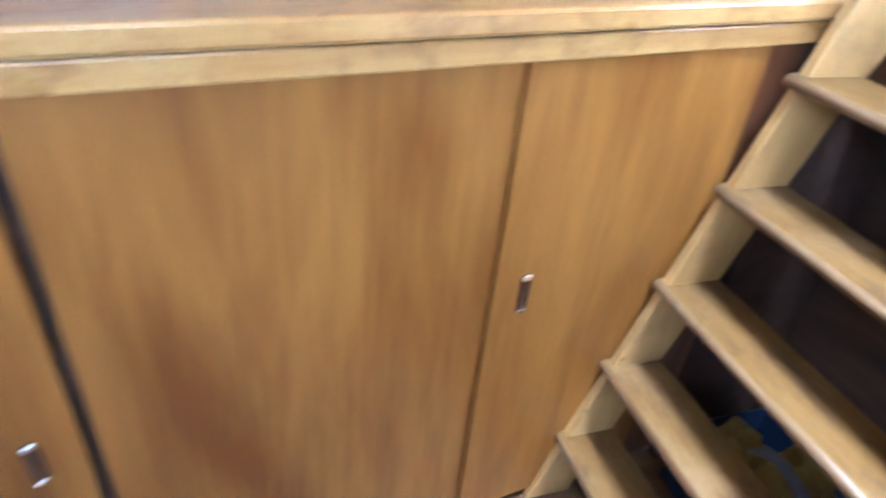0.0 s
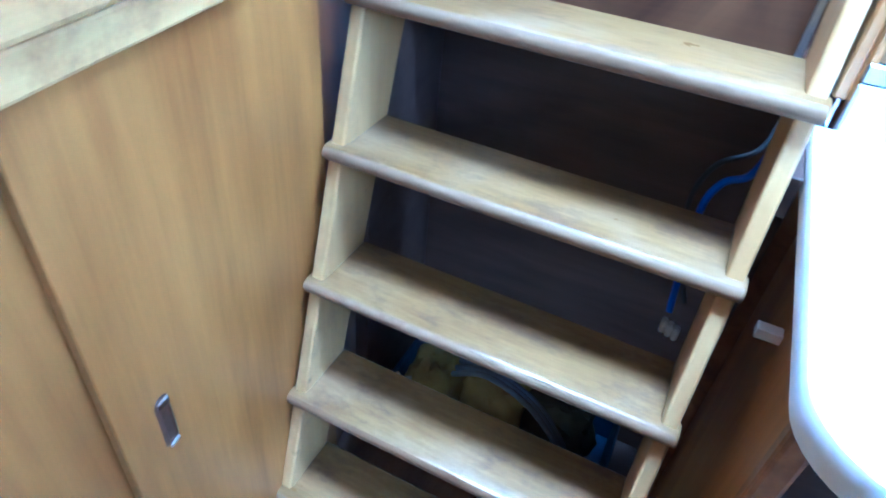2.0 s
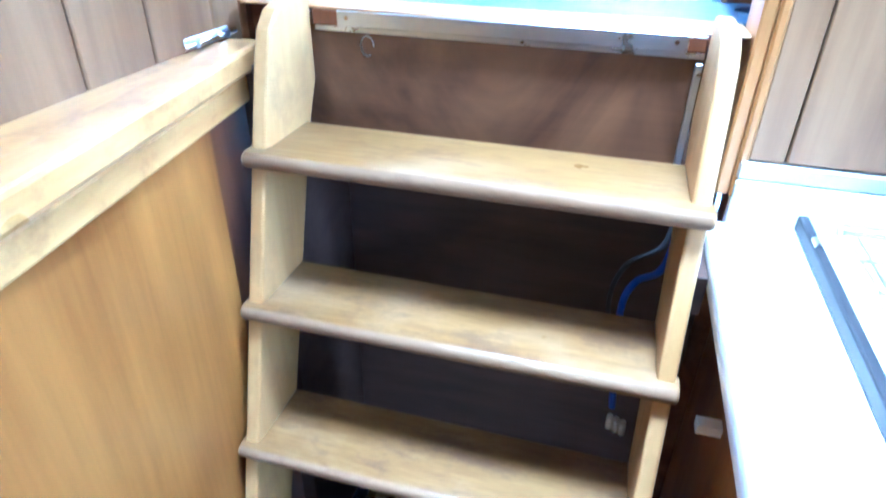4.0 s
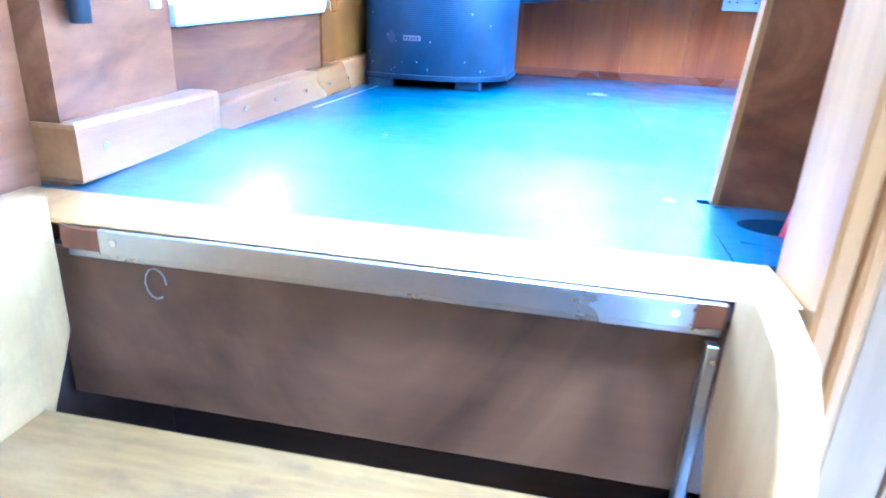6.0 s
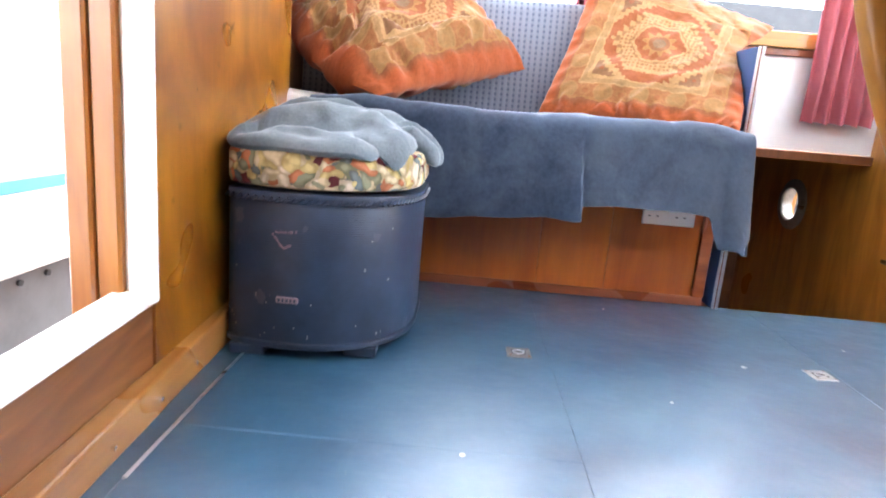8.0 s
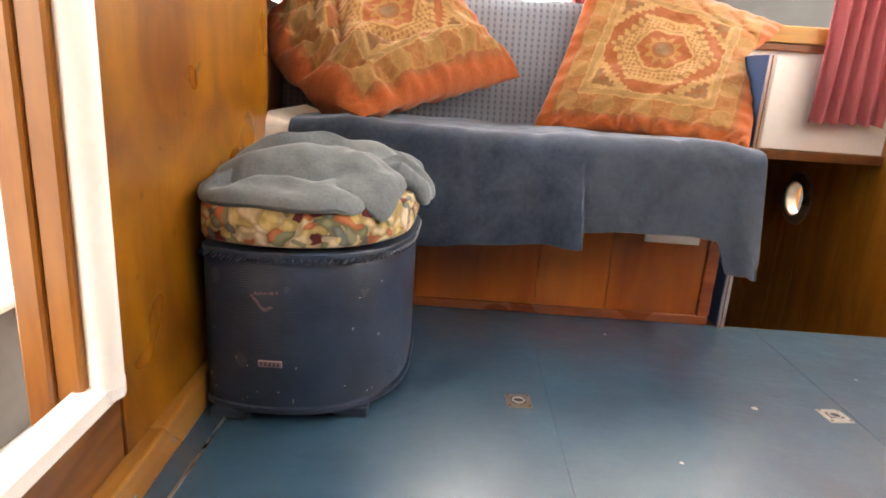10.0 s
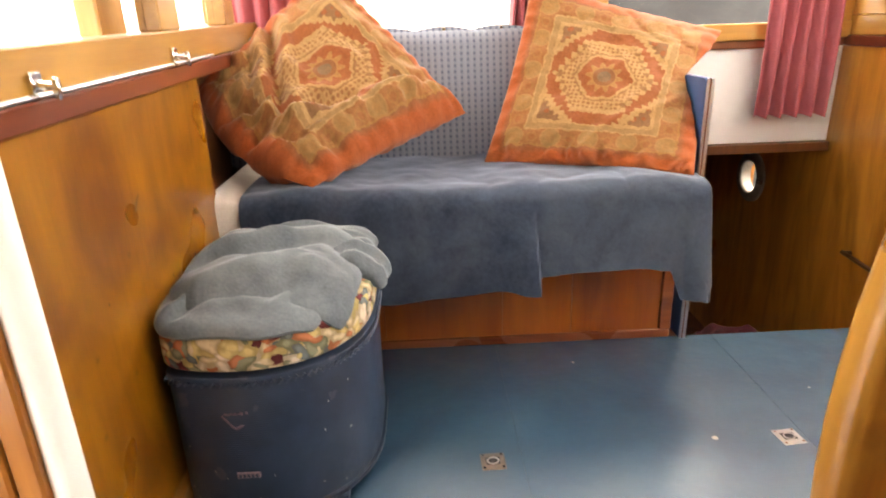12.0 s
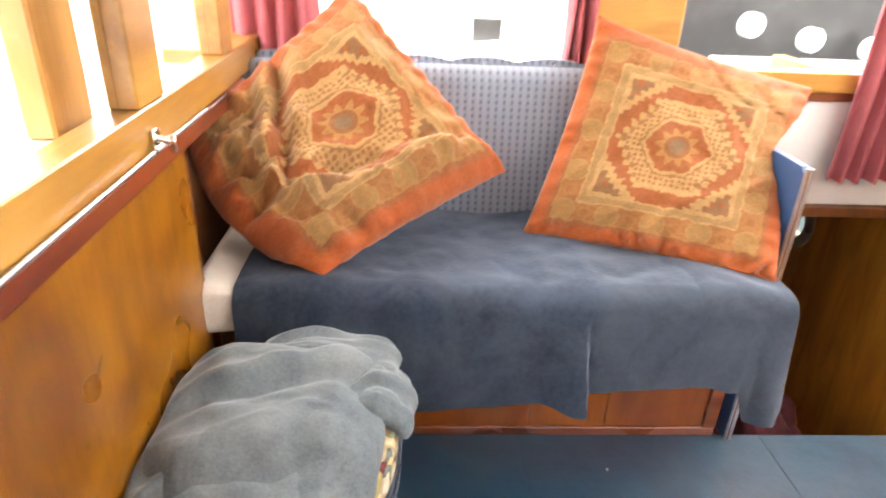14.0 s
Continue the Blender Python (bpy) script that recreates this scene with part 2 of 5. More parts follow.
def loom_paint():
    """Blue gloss over woven fibre."""
    m = mat("blue_loom_paint", (0.02, 0.04, 0.10), 0.34)
    v = coords(m)
    w1 = nd(m, "ShaderNodeTexWave", Scale=70.0, Distortion=0.6)
    w1.bands_direction = "Z"
    ln(m, v, w1.inputs["Vector"])
    a = noisy(m, v, 8.0, 5.0, 0.65)
    col = ramp(m, a, [(0.35, (0.011, 0.021, 0.041)), (0.65, (0.026, 0.044, 0.078))])
    vo = nd(m, "ShaderNodeTexVoronoi", Scale=15.0)
    ln(m, v, vo.inputs["Vector"])
    sp = m.node_tree.nodes.new("ShaderNodeSeparateColor")
    ln(m, vo.outputs["Color"], sp.inputs[0])
    chip = mth(m, "MULTIPLY", mth(m, "LESS_THAN", vo.outputs["Distance"], mth(m, "MULTIPLY_ADD", noisy(m, v, 60.0, 3.0), 0.75, -0.20)), mth(m, "GREATER_THAN", sp.outputs[0], 0.60))
    col = mixc(m, mth(m, "MULTIPLY", chip, 0.14), col, (0.30, 0.26, 0.26))
    ln(m, col, bsdf(m).inputs["Base Color"])
    bump(m, mth(m, "ADD", w1.outputs["Fac"], a), 0.25, 0.002)
    return m


LOOM = loom_paint()


def fabric(name, dark, light, scale=9.0, sheen=0.6, fine=180.0):
    m = mat(name, light, 0.9, 0.0, 0.2)
    v = coords(m)
    a = noisy(m, v, scale, 5.0, 0.6, 0.6)
    f = noisy(m, v, fine, 2.0, 0.6)
    ln(m, ramp(m, mth(m, "MULTIPLY_ADD", f, 0.25, mth(m, "MULTIPLY", a, 0.8)), [(0.34, dark), (0.72, light)]), bsdf(m).inputs["Base Color"])
    bsdf(m).inputs["Sheen Weight"].default_value = sheen
    bsdf(m).inputs["Sheen Roughness"].default_value = 0.4
    bsdf(m).inputs["Sheen Tint"].default_value = (*[min(1, c * 3 + 0.2) for c in light], 1)
    bump(m, mth(m, "ADD", f, a), 0.35, 0.002)
    return m


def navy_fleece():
    """Brushed navy fleece; nap highlights painted in as grey patches and a greyer right half."""
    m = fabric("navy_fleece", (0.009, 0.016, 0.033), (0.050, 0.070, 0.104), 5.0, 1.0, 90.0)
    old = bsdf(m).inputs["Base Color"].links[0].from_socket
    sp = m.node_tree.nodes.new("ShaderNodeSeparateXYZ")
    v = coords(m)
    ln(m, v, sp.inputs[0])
    grey_half = mth(m, "MULTIPLY", ramp(m, mth(m, "MULTIPLY_ADD", noisy(m, v, 9.0, 3.0), 0.06, sp.outputs[0]), [(0.668, (0, 0, 0)), (0.690, (1, 1, 1))]), 0.22)
    # pale grey put into the colour where the nap catches light
    pale_patch = ramp(m, noisy(m, v, 6.5, 5.0, 0.62, 1.2), [(0.46, (0, 0, 0)), (0.70, (1, 1, 1))])
    col = mixc(m, mth(m, "ADD", grey_half, mth(m, "MULTIPLY", pale_patch, 0.32)), old, (0.085, 0.105, 0.125))
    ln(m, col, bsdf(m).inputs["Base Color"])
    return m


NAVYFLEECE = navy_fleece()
GREYFLEECE = fabric("grey_blue_fleece", (0.065, 0.084, 0.098), (0.185, 0.215, 0.228), 7.0, 0.4)
PINK = fabric("pink_curtain_cloth", (0.30, 0.070, 0.085), (0.44, 0.125, 0.140), 5.0, 0.3)
IVORY = fabric("ivory_cover", (0.55, 0.50, 0.44), (0.74, 0.70, 0.64), 8.0, 0.2)
DARKCLOTH = fabric("dark_red_bag_cloth", (0.03, 0.012, 0.016), (0.12, 0.025, 0.035), 14.0, 0.2)


def seat_cloth():
    """Grey-blue moquette with upright ribs and small marks."""
    m = mat("blue_moquette", (0.2, 0.23, 0.3), 0.9, 0.0, 0.2)
    tc = m.node_tree.nodes.new("ShaderNodeTexCoord")
    sp = m.node_tree.nodes.new("ShaderNodeSeparateXYZ")
    ln(m, tc.outputs["Object"], sp.inputs[0])
    rib = mth(m, "PINGPONG", mth(m, "MULTIPLY", sp.outputs[0], 105.0), 1.0)
    row = mth(m, "PINGPONG", mth(m, "MULTIPLY", sp.outputs[2], 120.0), 1.0)
    dots = mth(m, "MULTIPLY", mth(m, "GREATER_THAN", row, 0.55), mth(m, "LESS_THAN", rib, 0.35))
    col = mixc(m, ramp(m, rib, [(0.25, (0, 0, 0)), (0.6, (1, 1, 1))]), (0.165, 0.190, 0.235), (0.205, 0.232, 0.280))
    col = mixc(m, mth(m, "MULTIPLY", dots, 0.75), col, (0.055, 0.062, 0.11))
    col = mixc(m, mth(m, "MULTIPLY", noisy(m, tc.outputs["Object"], 120.0, 2.0), 0.35), col, (0.22, 0.25, 0.30))
    ln(m, col, bsdf(m).inputs["Base Color"])
    bump(m, rib, 0.4, 0.002)
    return m


MOQUETTE = seat_cloth()


def tapestry():
    m = mat("flowered_tapestry", (0.5, 0.4, 0.25), 0.9, 0.0, 0.2)
    v = coords(m)
    vo = nd(m, "ShaderNodeTexVoronoi", Scale=44.0)
    nz = nd(m, "ShaderNodeTexNoise", Scale=18.0)
    ln(m, v, nz.inputs["Vector"])
    va = m.node_tree.nodes.new("ShaderNodeVectorMath")
    va.operation = "MULTIPLY_ADD"
    va.inputs[1].default_value = (0.085, 0.085, 0.085)
    ln(m, nz.outputs["Color"], va.inputs[0])
    ln(m, v, va.inputs[2])
    ln(m, va.outputs[0], vo.inputs["Vector"])
    sp = m.node_tree.nodes.new("ShaderNodeSeparateColor")
    ln(m, vo.outputs["Color"], sp.inputs[0])
    r = m.node_tree.nodes.new("ShaderNodeValToRGB")
    r.color_ramp.interpolation = "CONSTANT"
    e = r.color_ramp.elements
    cols = [(0.0, (0.60, 0.49, 0.31)), (0.26, (0.58, 0.46, 0.20)), (0.40, (0.24, 0.25, 0.16)), (0.54, (0.16, 0.035, 0.040)),
            (0.61, (0.66, 0.56, 0.42)), (0.82, (0.16, 0.19, 0.19)), (0.90, (0.52, 0.19, 0.09))]
    while len(e) < len(cols):
        e.new(0.5)
    for el, (p, c) in zip(e, cols):
        el.position, el.color = p, (*c, 1)
    ln(m, sp.outputs[0], r.inputs[0])
    edge = ramp(m, vo.outputs["Distance"], [(0.30, (1, 1, 1)), (0.62, (0.45, 0.42, 0.36))])
    ln(m, mixc(m, 0.8, r.outputs[0], edge, "MULTIPLY"), bsdf(m).inputs["Base Color"])
    bump(m, noisy(m, v, 150.0, 2.0), 0.4, 0.002)
    return m


TAPESTRY = tapestry()


def cushion_cloth():
    """Terracotta printed cloth: framed square, stepped diamond, rosette."""
    m = mat("printed_terracotta_cloth", (0.5, 0.2, 0.07), 0.85, 0.0, 0.2)
    uvn = m.node_tree.nodes.new("ShaderNodeTexCoord")
    flat = m.node_tree.nodes.new("ShaderNodeVectorMath")
    flat.operation = "MULTIPLY_ADD"
    flat.inputs[1].default_value, flat.inputs[2].default_value = (0.49, 0.49, 0), (-0.245, -0.245, 0)
    ln(m, uvn.outputs["UV"], flat.inputs[0])
    tc = flat
    sp = m.node_tree.nodes.new("ShaderNodeSeparateXYZ")
    ln(m, flat.outputs[0], sp.inputs[0])
    S = 0.93 / 0.245
    u, w = mth(m, "MULTIPLY", sp.outputs[0], S), mth(m, "MULTIPLY", sp.outputs[1], S)
    n1 = mth(m, "MULTIPLY_ADD", noisy(m, tc.outputs[0], 34.0, 5.0, 0.7), 0.10, -0.05)
    au = mth(m, "ADD", mth(m, "ABSOLUTE", u), n1)
    aw = mth(m, "ADD", mth(m, "ABSOLUTE", w), n1)
    sq = mth(m, "MAXIMUM", au, aw)
    di = mth(m, "ADD", au, aw)
    rad = mth(m, "SQRT", mth(m, "ADD", mth(m, "MULTIPLY", u, u), mth(m, "MULTIPLY", w, w)))
    TER, OCH, CRM, OLV, BRN = (0.42, 0.062, 0.011), (0.345, 0.170, 0.055), (0.44, 0.275, 0.120), (0.235, 0.122, 0.050), (0.20, 0.070, 0.028)
    RUST = (0.27, 0.058, 0.016)

    def band(x, lo, hi):
        return mth(m, "MULTIPLY", mth(m, "GREATER_THAN", x, lo), mth(m, "LESS_THAN", x, hi))

    def cells(scale, cut, rand=0.35):
        vo = nd(m, "ShaderNodeTexVoronoi", Scale=scale)
        vo.inputs["Randomness"].default_value = rand
        ln(m, tc.outputs[0], vo.inputs["Vector"])
        return mth(m, "LESS_THAN", vo.outputs["Distance"], cut)

    def wedge(x, k, y, l, lim):
        return mth(m, "LESS_THAN", mth(m, "ADD", mth(m, "MULTIPLY", x, k), mth(m, "MULTIPLY", y, l)), lim)
    su, sw = mth(m, "SNAP", au, 0.045), mth(m, "SNAP", aw, 0.045)
    low = mth(m, "MINIMUM", mth(m, "ABSOLUTE", u), mth(m, "ABSOLUTE", w))
    GRN, GRY = (0.215, 0.150, 0.050), (0.170, 0.088, 0.042)
    col = mixc(m, ramp(m, sq, [(0.75, (1, 1, 1)), (0.83, (0, 0, 0))]), TER, GRY)
    col = mixc(m, mth(m, "LESS_THAN", sq, 0.77), col, (0.30, 0.120, 0.040))
    # border: a row of round rosettes with small flowers between them
    away = mth(m, "SUBTRACT", sq, 0.685)
    tri = mth(m, "PINGPONG", low, 0.17)
    tri2 = mth(m, "SUBTRACT", 0.17, tri)

    def spot(t, r):
        return mth(m, "LESS_THAN", mth(m, "ADD", mth(m, "MULTIPLY", t, t), mth(m, "MULTIPLY", away, away)), r * r)
    rim = band(sq, 0.60, 0.77)
    for t, r, c in ((tri, 0.095, CRM), (tri, 0.082, GRN), (tri, 0.040, OCH), (tri2, 0.055, OCH), (tri2, 0.030, RUST)):
        col = mixc(m, mth(m, "MULTIPLY", mth(m, "MULTIPLY", rim, spot(t, r)), 0.45), col, c)
    col = mixc(m, band(sq, 0.755, 0.77), col, OCH)
    col = mixc(m, band(sq, 0.525, 0.605), col, CRM)
    col = mixc(m, band(sq, 0.54, 0.59), col, (0.30, 0.190, 0.085))
    col = mixc(m, mth(m, "LESS_THAN", sq, 0.525), col, RUST)
    # stepped corners of the inner square
    far = mth(m, "GREATER_THAN", mth(m, "ADD", su, sw), 0.66)
    col = mixc(m, mth(m, "MULTIPLY", far, mth(m, "LESS_THAN", sq, 0.525)), col, CRM)
    far = mth(m, "GREATER_THAN", mth(m, "ADD", su, sw), 0.73)
    col = mixc(m, mth(m, "MULTIPLY", far, mth(m, "LESS_THAN", sq, 0.50)), col, GRY)
    col = mixc(m, mth(m, "MULTIPLY", mth(m, "MULTIPLY", far, mth(m, "LESS_THAN", sq, 0.49)), cells(34.0, 0.30)), col, RUST)
    # medallion with pointed sides
    for lim, cap, c in ((0.46, 0.385, CRM), (0.425, 0.36, OLV), (0.40, 0.34, CRM)):
        dia = mth(m, "MULTIPLY", wedge(su, 1.0, aw, 0.62, lim), mth(m, "LESS_THAN", sw, cap))
        col = mixc(m, dia, col, c)
    dots = mth(m, "MULTIPLY", mth(m, "MULTIPLY", dia, cells(88.0, 0.36, 0.25)), 0.75)
    col = mixc(m, dots, col, BRN)
    for lim, cap, c in ((0.315, 0.265, OLV), (0.295, 0.245, CRM), (0.262, 0.215, RUST)):
        inner = mth(m, "MULTIPLY", wedge(au, 1.0, aw, 0.70, lim), mth(m, "LESS_THAN", aw, cap))
        col = mixc(m, inner, col, c)
    ang = m.node_tree.nodes.new("ShaderNodeMath")
    ang.operation = "ARCTAN2"
    ln(m, w, ang.inputs[0])
    ln(m, u, ang.inputs[1])
    petal = mth(m, "MULTIPLY_ADD", mth(m, "COSINE", mth(m, "MULTIPLY", ang.outputs[0], 10.0)), 0.030, 0.145)
    col = mixc(m, mth(m, "LESS_THAN", rad, petal), col, OCH)
    col = mixc(m, mth(m, "LESS_THAN", rad, 0.10), col, BRN)
    col = mixc(m, mth(m, "LESS_THAN", rad, 0.062), col, (0.15, 0.11, 0.075))
    fade = noisy(m, tc.outputs[0], 9.0, 4.0)
    col = mixc(m, mth(m, "MULTIPLY_ADD", fade, 0.50, 0.08), col, (0.33, 0.155, 0.056))
    thread = noisy(m, tc.outputs[0], 150.0, 4.0, 0.7)
    col = mixc(m, 0.55, col, ramp(m, thread, [(0.30, (0.45, 0.42, 0.40)), (0.70, (1, 1, 1))]), "MULTIPLY")
    ln(m, col, bsdf(m).inputs["Base Color"])
    bsdf(m).inputs["Sheen Weight"].default_value = 0.15
    bump(m, noisy(m, tc.outputs[0], 240.0, 2.0), 0.25, 0.001)
    return m


CUSHION = cushion_cloth()

# ---- mesh helpers ----


def bx(bm, x0, x1, y0, y1, z0, z1, bevel=0.0, seg=1):
    """Adds a box to a bmesh."""
    t = bmesh.new()
    bmesh.ops.create_cube(t, size=1)
    bmesh.ops.scale(t, vec=(x1 - x0, y1 - y0, z1 - z0), verts=t.verts)
    if bevel:
        bmesh.ops.bevel(t, geom=t.edges[:], offset=bevel, segments=seg, affect="EDGES", profile=0.5)
    bmesh.ops.translate(t, vec=((x0 + x1) / 2, (y0 + y1) / 2, (z0 + z1) / 2), verts=t.verts)
    join(bm, t)
    return bm


def join(bm, t):
    me = bpy.data.meshes.new("t")
    t.to_mesh(me)
    t.free()
    bm.from_mesh(me)
    bpy.data.meshes.remove(me)


def cyl(bm, a, b, r, r2=None, n=16, caps=True):
    """Adds a round bar from a to b."""
    a, b = Vector(a), Vector(b)
    t = bmesh.new()
    bmesh.ops.create_cone(t, cap_ends=caps, segments=n, radius1=r, radius2=r if r2 is None else r2, depth=(b - a).length)
    q = (b - a).to_track_quat("Z", "Y").to_matrix().to_4x4()
    bmesh.ops.transform(t, matrix=Matrix.Translation((a + b) / 2) @ q, verts=t.verts)
    join(bm, t)
    return bm


def prism(bm, outline, lo, hi, axis="z", bevel=0.0):
    """Adds an outline in two axes, drawn out along the third."""
    t = bmesh.new()
    put = {"z": lambda p, h: (p[0], p[1], h), "x": lambda p, h: (h, p[0], p[1]), "y": lambda p, h: (p[0], h, p[1])}[axis]
    a = [t.verts.new(put(p, lo)) for p in outline]
    b = [t.verts.new(put(p, hi)) for p in outline]
    t.faces.new(a)
    t.faces.new(b[::-1])
    for i in range(len(a)):
        j = (i + 1) % len(a)
        t.faces.new((a[j], a[i], b[i], b[j]))
    bmesh.ops.recalc_face_normals(t, faces=t.faces[:])
    if bevel:
        rim = [e for e in t.edges if abs(len(e.link_faces[0].verts) - len(e.link_faces[1].verts)) > 0]
        bmesh.ops.bevel(t, geom=rim, offset=bevel, segments=2, affect="EDGES", profile=0.5)
    join(bm, t)
    return bm


def tube(bm, pts, r, n=8):
    """Adds a round cable through points."""
    t = bmesh.new()
    rings = []
    for i, p in enumerate(pts):
        d = (Vector(pts[min(i + 1, len(pts) - 1)]) - Vector(pts[max(i - 1, 0)])).normalized()
        q = d.to_track_quat("Z", "Y")
        rings.append([t.verts.new(Vector(p) + q @ Vector((r * math.cos(k * math.tau / n), r * math.sin(k * math.tau / n), 0))) for k in range(n)])
    for a, b in zip(rings, rings[1:]):
        for k in range(n):
            t.faces.new((a[k], a[(k + 1) % n], b[(k + 1) % n], b[k]))
    t.faces.new(rings[0][::-1])
    t.faces.new(rings[-1])
    join(bm, t)
    return bm


def bend(pts, steps=8):
    """Smooth points through a few (Catmull-Rom)."""
    p = [Vector(pts[0])] + [Vector(q) for q in pts] + [Vector(pts[-1])]
    out = []
    for i in range(1, len(p) - 2):
        for k in range(steps):
            s = k / steps
            a, b, c, d = p[i - 1:i + 3]
            out.append(0.5 * (2 * b + (c - a) * s + (2 * a - 5 * b + 4 * c - d) * s * s + (3 * b - a - 3 * c + d) * s ** 3))
    return out + [p[-2]]


def surf(bm, fn, nu, nv, thick=0.0):
    """Adds a sheet fn(u, v), u and v from 0 to 1; with thickness, a closed slab."""
    t = bmesh.new()
    g = [[t.verts.new(fn(i / nu, j / nv)) for j in range(nv + 1)] for i in range(nu + 1)]
    for i in range(nu):
        for j in range(nv):
            t.faces.new((g[i][j], g[i + 1][j], g[i + 1][j + 1], g[i][j + 1]))
    if thick:
        bmesh.ops.recalc_face_normals(t, faces=t.faces[:])
        bmesh.ops.solidify(t, geom=t.faces[:], thickness=thick)
    join(bm, t)
    return bm


def part(name, bm, material, parent=None, label="", smooth=False, at=None):
    """Links a bmesh as one mesh object under a thing or a part."""
    me = bpy.data.meshes.new(name)
    bmesh.ops.recalc_face_normals(bm, faces=bm.faces[:])
    bm.to_mesh(me)
    bm.free()
    me.materials.append(material)
    if smooth:
        me.shade_smooth()
        me.set_sharp_from_angle(angle=radians(40))
    ob = new(name, me)
    if at is not None:
        ob.matrix_world = at
    if parent is not None:
        ob.parent = parent
    if label:
        ob["label"] = label
    return ob


def box_part(name, dims, material, parent=None, label="", bevel=0.002, seg=1):
    return part(name, bx(bmesh.new(), *dims, bevel, seg), material, parent, label)


def thing(name, at, label, category, group="", kind=""):
    e = new(name)
    e.empty_display_size = 0.05
    e.location = at
    bpy.context.view_layer.update()
    return tagged(e, label, category, group, kind)


def under(e, ob):
    """Hangs a part, built in world places, under an Empty."""
    ob.parent = e
    ob.matrix_parent_inverse = Matrix.Translation(e.location).inverted()
    return ob


def tp(e, name, bm, material, label="", smooth=False):
    return under(e, part(name, bm, material, None, label, smooth))


def tb(e, name, dims, material, label="", bevel=0.002, seg=1):
    return under(e, box_part(name, dims, material, None, label, bevel, seg))


def setting(ob, label, category):
    return tagged(ob, label, category, "", "structure")

P = 1.2          # height of the wheelhouse floor above the cabin floor
XL, XR = -0.115, 1.75   # inner faces of the wheelhouse sides
YB = 2.24        # inner face of the wheelhouse end wall


def boxes(name, dims, material, label, category, bevel=0.0015, sheer=0.0, y0=0.0, over=0.0):
    """Boxes joined into one piece of the setting; sheer: rise of all above a height, along y from y0."""
    bm = bmesh.new()
    for d in dims:
        bx(bm, *d, bevel)
    for v in bm.verts if sheer else ():
        if v.co.z > over:
            v.co.z += sheer * (v.co.y - y0)
    return setting(part(name, bm, material), label, category)


# ---- setting: wheelhouse ----
boxes("wall_west", [
    (XL - 0.05, XL, 0.907, 1.60, P - 0.25, 1.966), (XL - 0.05, XL, 0.372, 0.907, 1.985, 2.0)],
    YELLOW, "varnished yellow plywood side wall with dark knots", "wall", 0.0015, 0.024, 0.95, 1.9)
boxes("wall_west_entry", [(XL - 0.05, XL, 0.10, 0.370, P - 0.25, 3.2)],
      BROWNPLY, "brown varnished plywood panel beside the entrance", "wall")
boxes("wall_west_low", [(XL - 0.045, XL - 0.003, 0.3725, 0.905, P - 0.25, 1.344)],
      LOWPLY, "dark figured plywood panel below the side opening", "wall", 0.0015, 0.045, 0.40, 1.3)
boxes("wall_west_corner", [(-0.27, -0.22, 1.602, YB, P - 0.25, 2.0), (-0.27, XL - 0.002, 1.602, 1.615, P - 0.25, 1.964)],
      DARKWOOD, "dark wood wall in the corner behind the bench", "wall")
boxes("trim", [(XL - 0.01, XL + 0.010, 0.86, 2.0, 1.966, 2.0)],
      MAHOG, "dark red mahogany rail under the side window", "trim", 0.003, 0.024, 0.95)
boxes("window_frame_west", [
    (XL - 0.05, XL + 0.004, 0.36, 1.96, 2.0, 2.066), (XL - 0.05, XL + 0.002, 0.86, 0.965, 2.066, 2.95),
    (XL - 0.045, XL, 1.455, 1.555, 2.066, 2.95), (XL - 0.05, XL, 1.885, 1.96, 2.066, 2.95), (XL - 0.05, XL + 0.004, 0.36, 1.96, 2.95, 3.2),
    (-0.27, XL, 1.96, YB, 2.0, 2.066), (-0.27, XL - 0.05, 1.96, YB, 2.95, 3.2), (-0.27, -0.2, YB - 0.05, YB, 2.066, 2.95)],
    OAK, "varnished oak frame of the side windows", "window frame", 0.003, 0.024, 0.95, 1.99)
for k, (a, b) in enumerate(((0.965, 1.455), (1.555, 1.885))):
    g = setting(box_part("window_%d" % (k + 1), (XL - 0.032, XL - 0.027, a, b, 2.066, 2.95), GLASS), "clear side window pane in an oak frame", "window")
    g.visible_shadow = False
boxes("window_sill_west", [(XL - 0.17, XL - 0.05, 0.36, 1.96, 2.03, 2.058), (XL - 0.165, XL - 0.145, 0.36, 1.96, 2.92, 3.0)], WHITE, "white painted outer sill under the side windows", "sill")
boxes("trim_white", [
    (XL - 0.034, XL + 0.010, 0.372, 0.905, 1.345, 1.376), (XL - 0.015, XL + 0.004, 0.866, 0.897, 1.377, 1.985),
    (XL - 0.02, XL + 0.004, 0.372, 0.385, 1.377, 1.985)],
    WHITE, "chipped white painted frame round the low side opening", "trim", 0.004, 0.045, 0.40)
boxes("trim_post", [(-0.166, -0.1305, 0.842, 0.905, 1.377, 1.985), (-0.203, -0.167, 0.836, 0.90, 1.30, 1.985)],
      POSTWOOD, "orange varnished wooden posts beside the side opening", "post", 0.004)
boxes("wall_south", [
    (-0.27, XR + 0.05, YB, YB + 0.05, 2.95, 3.2), (-0.27, XR + 0.3, YB + 0.005, YB + 0.05, 1.66, 1.968)],
    WHITE, "white painted panel below the end windows", "wall")
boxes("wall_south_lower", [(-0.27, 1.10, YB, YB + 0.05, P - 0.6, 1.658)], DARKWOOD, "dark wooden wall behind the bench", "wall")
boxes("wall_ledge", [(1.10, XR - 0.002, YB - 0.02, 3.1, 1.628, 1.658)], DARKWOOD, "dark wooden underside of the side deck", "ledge")
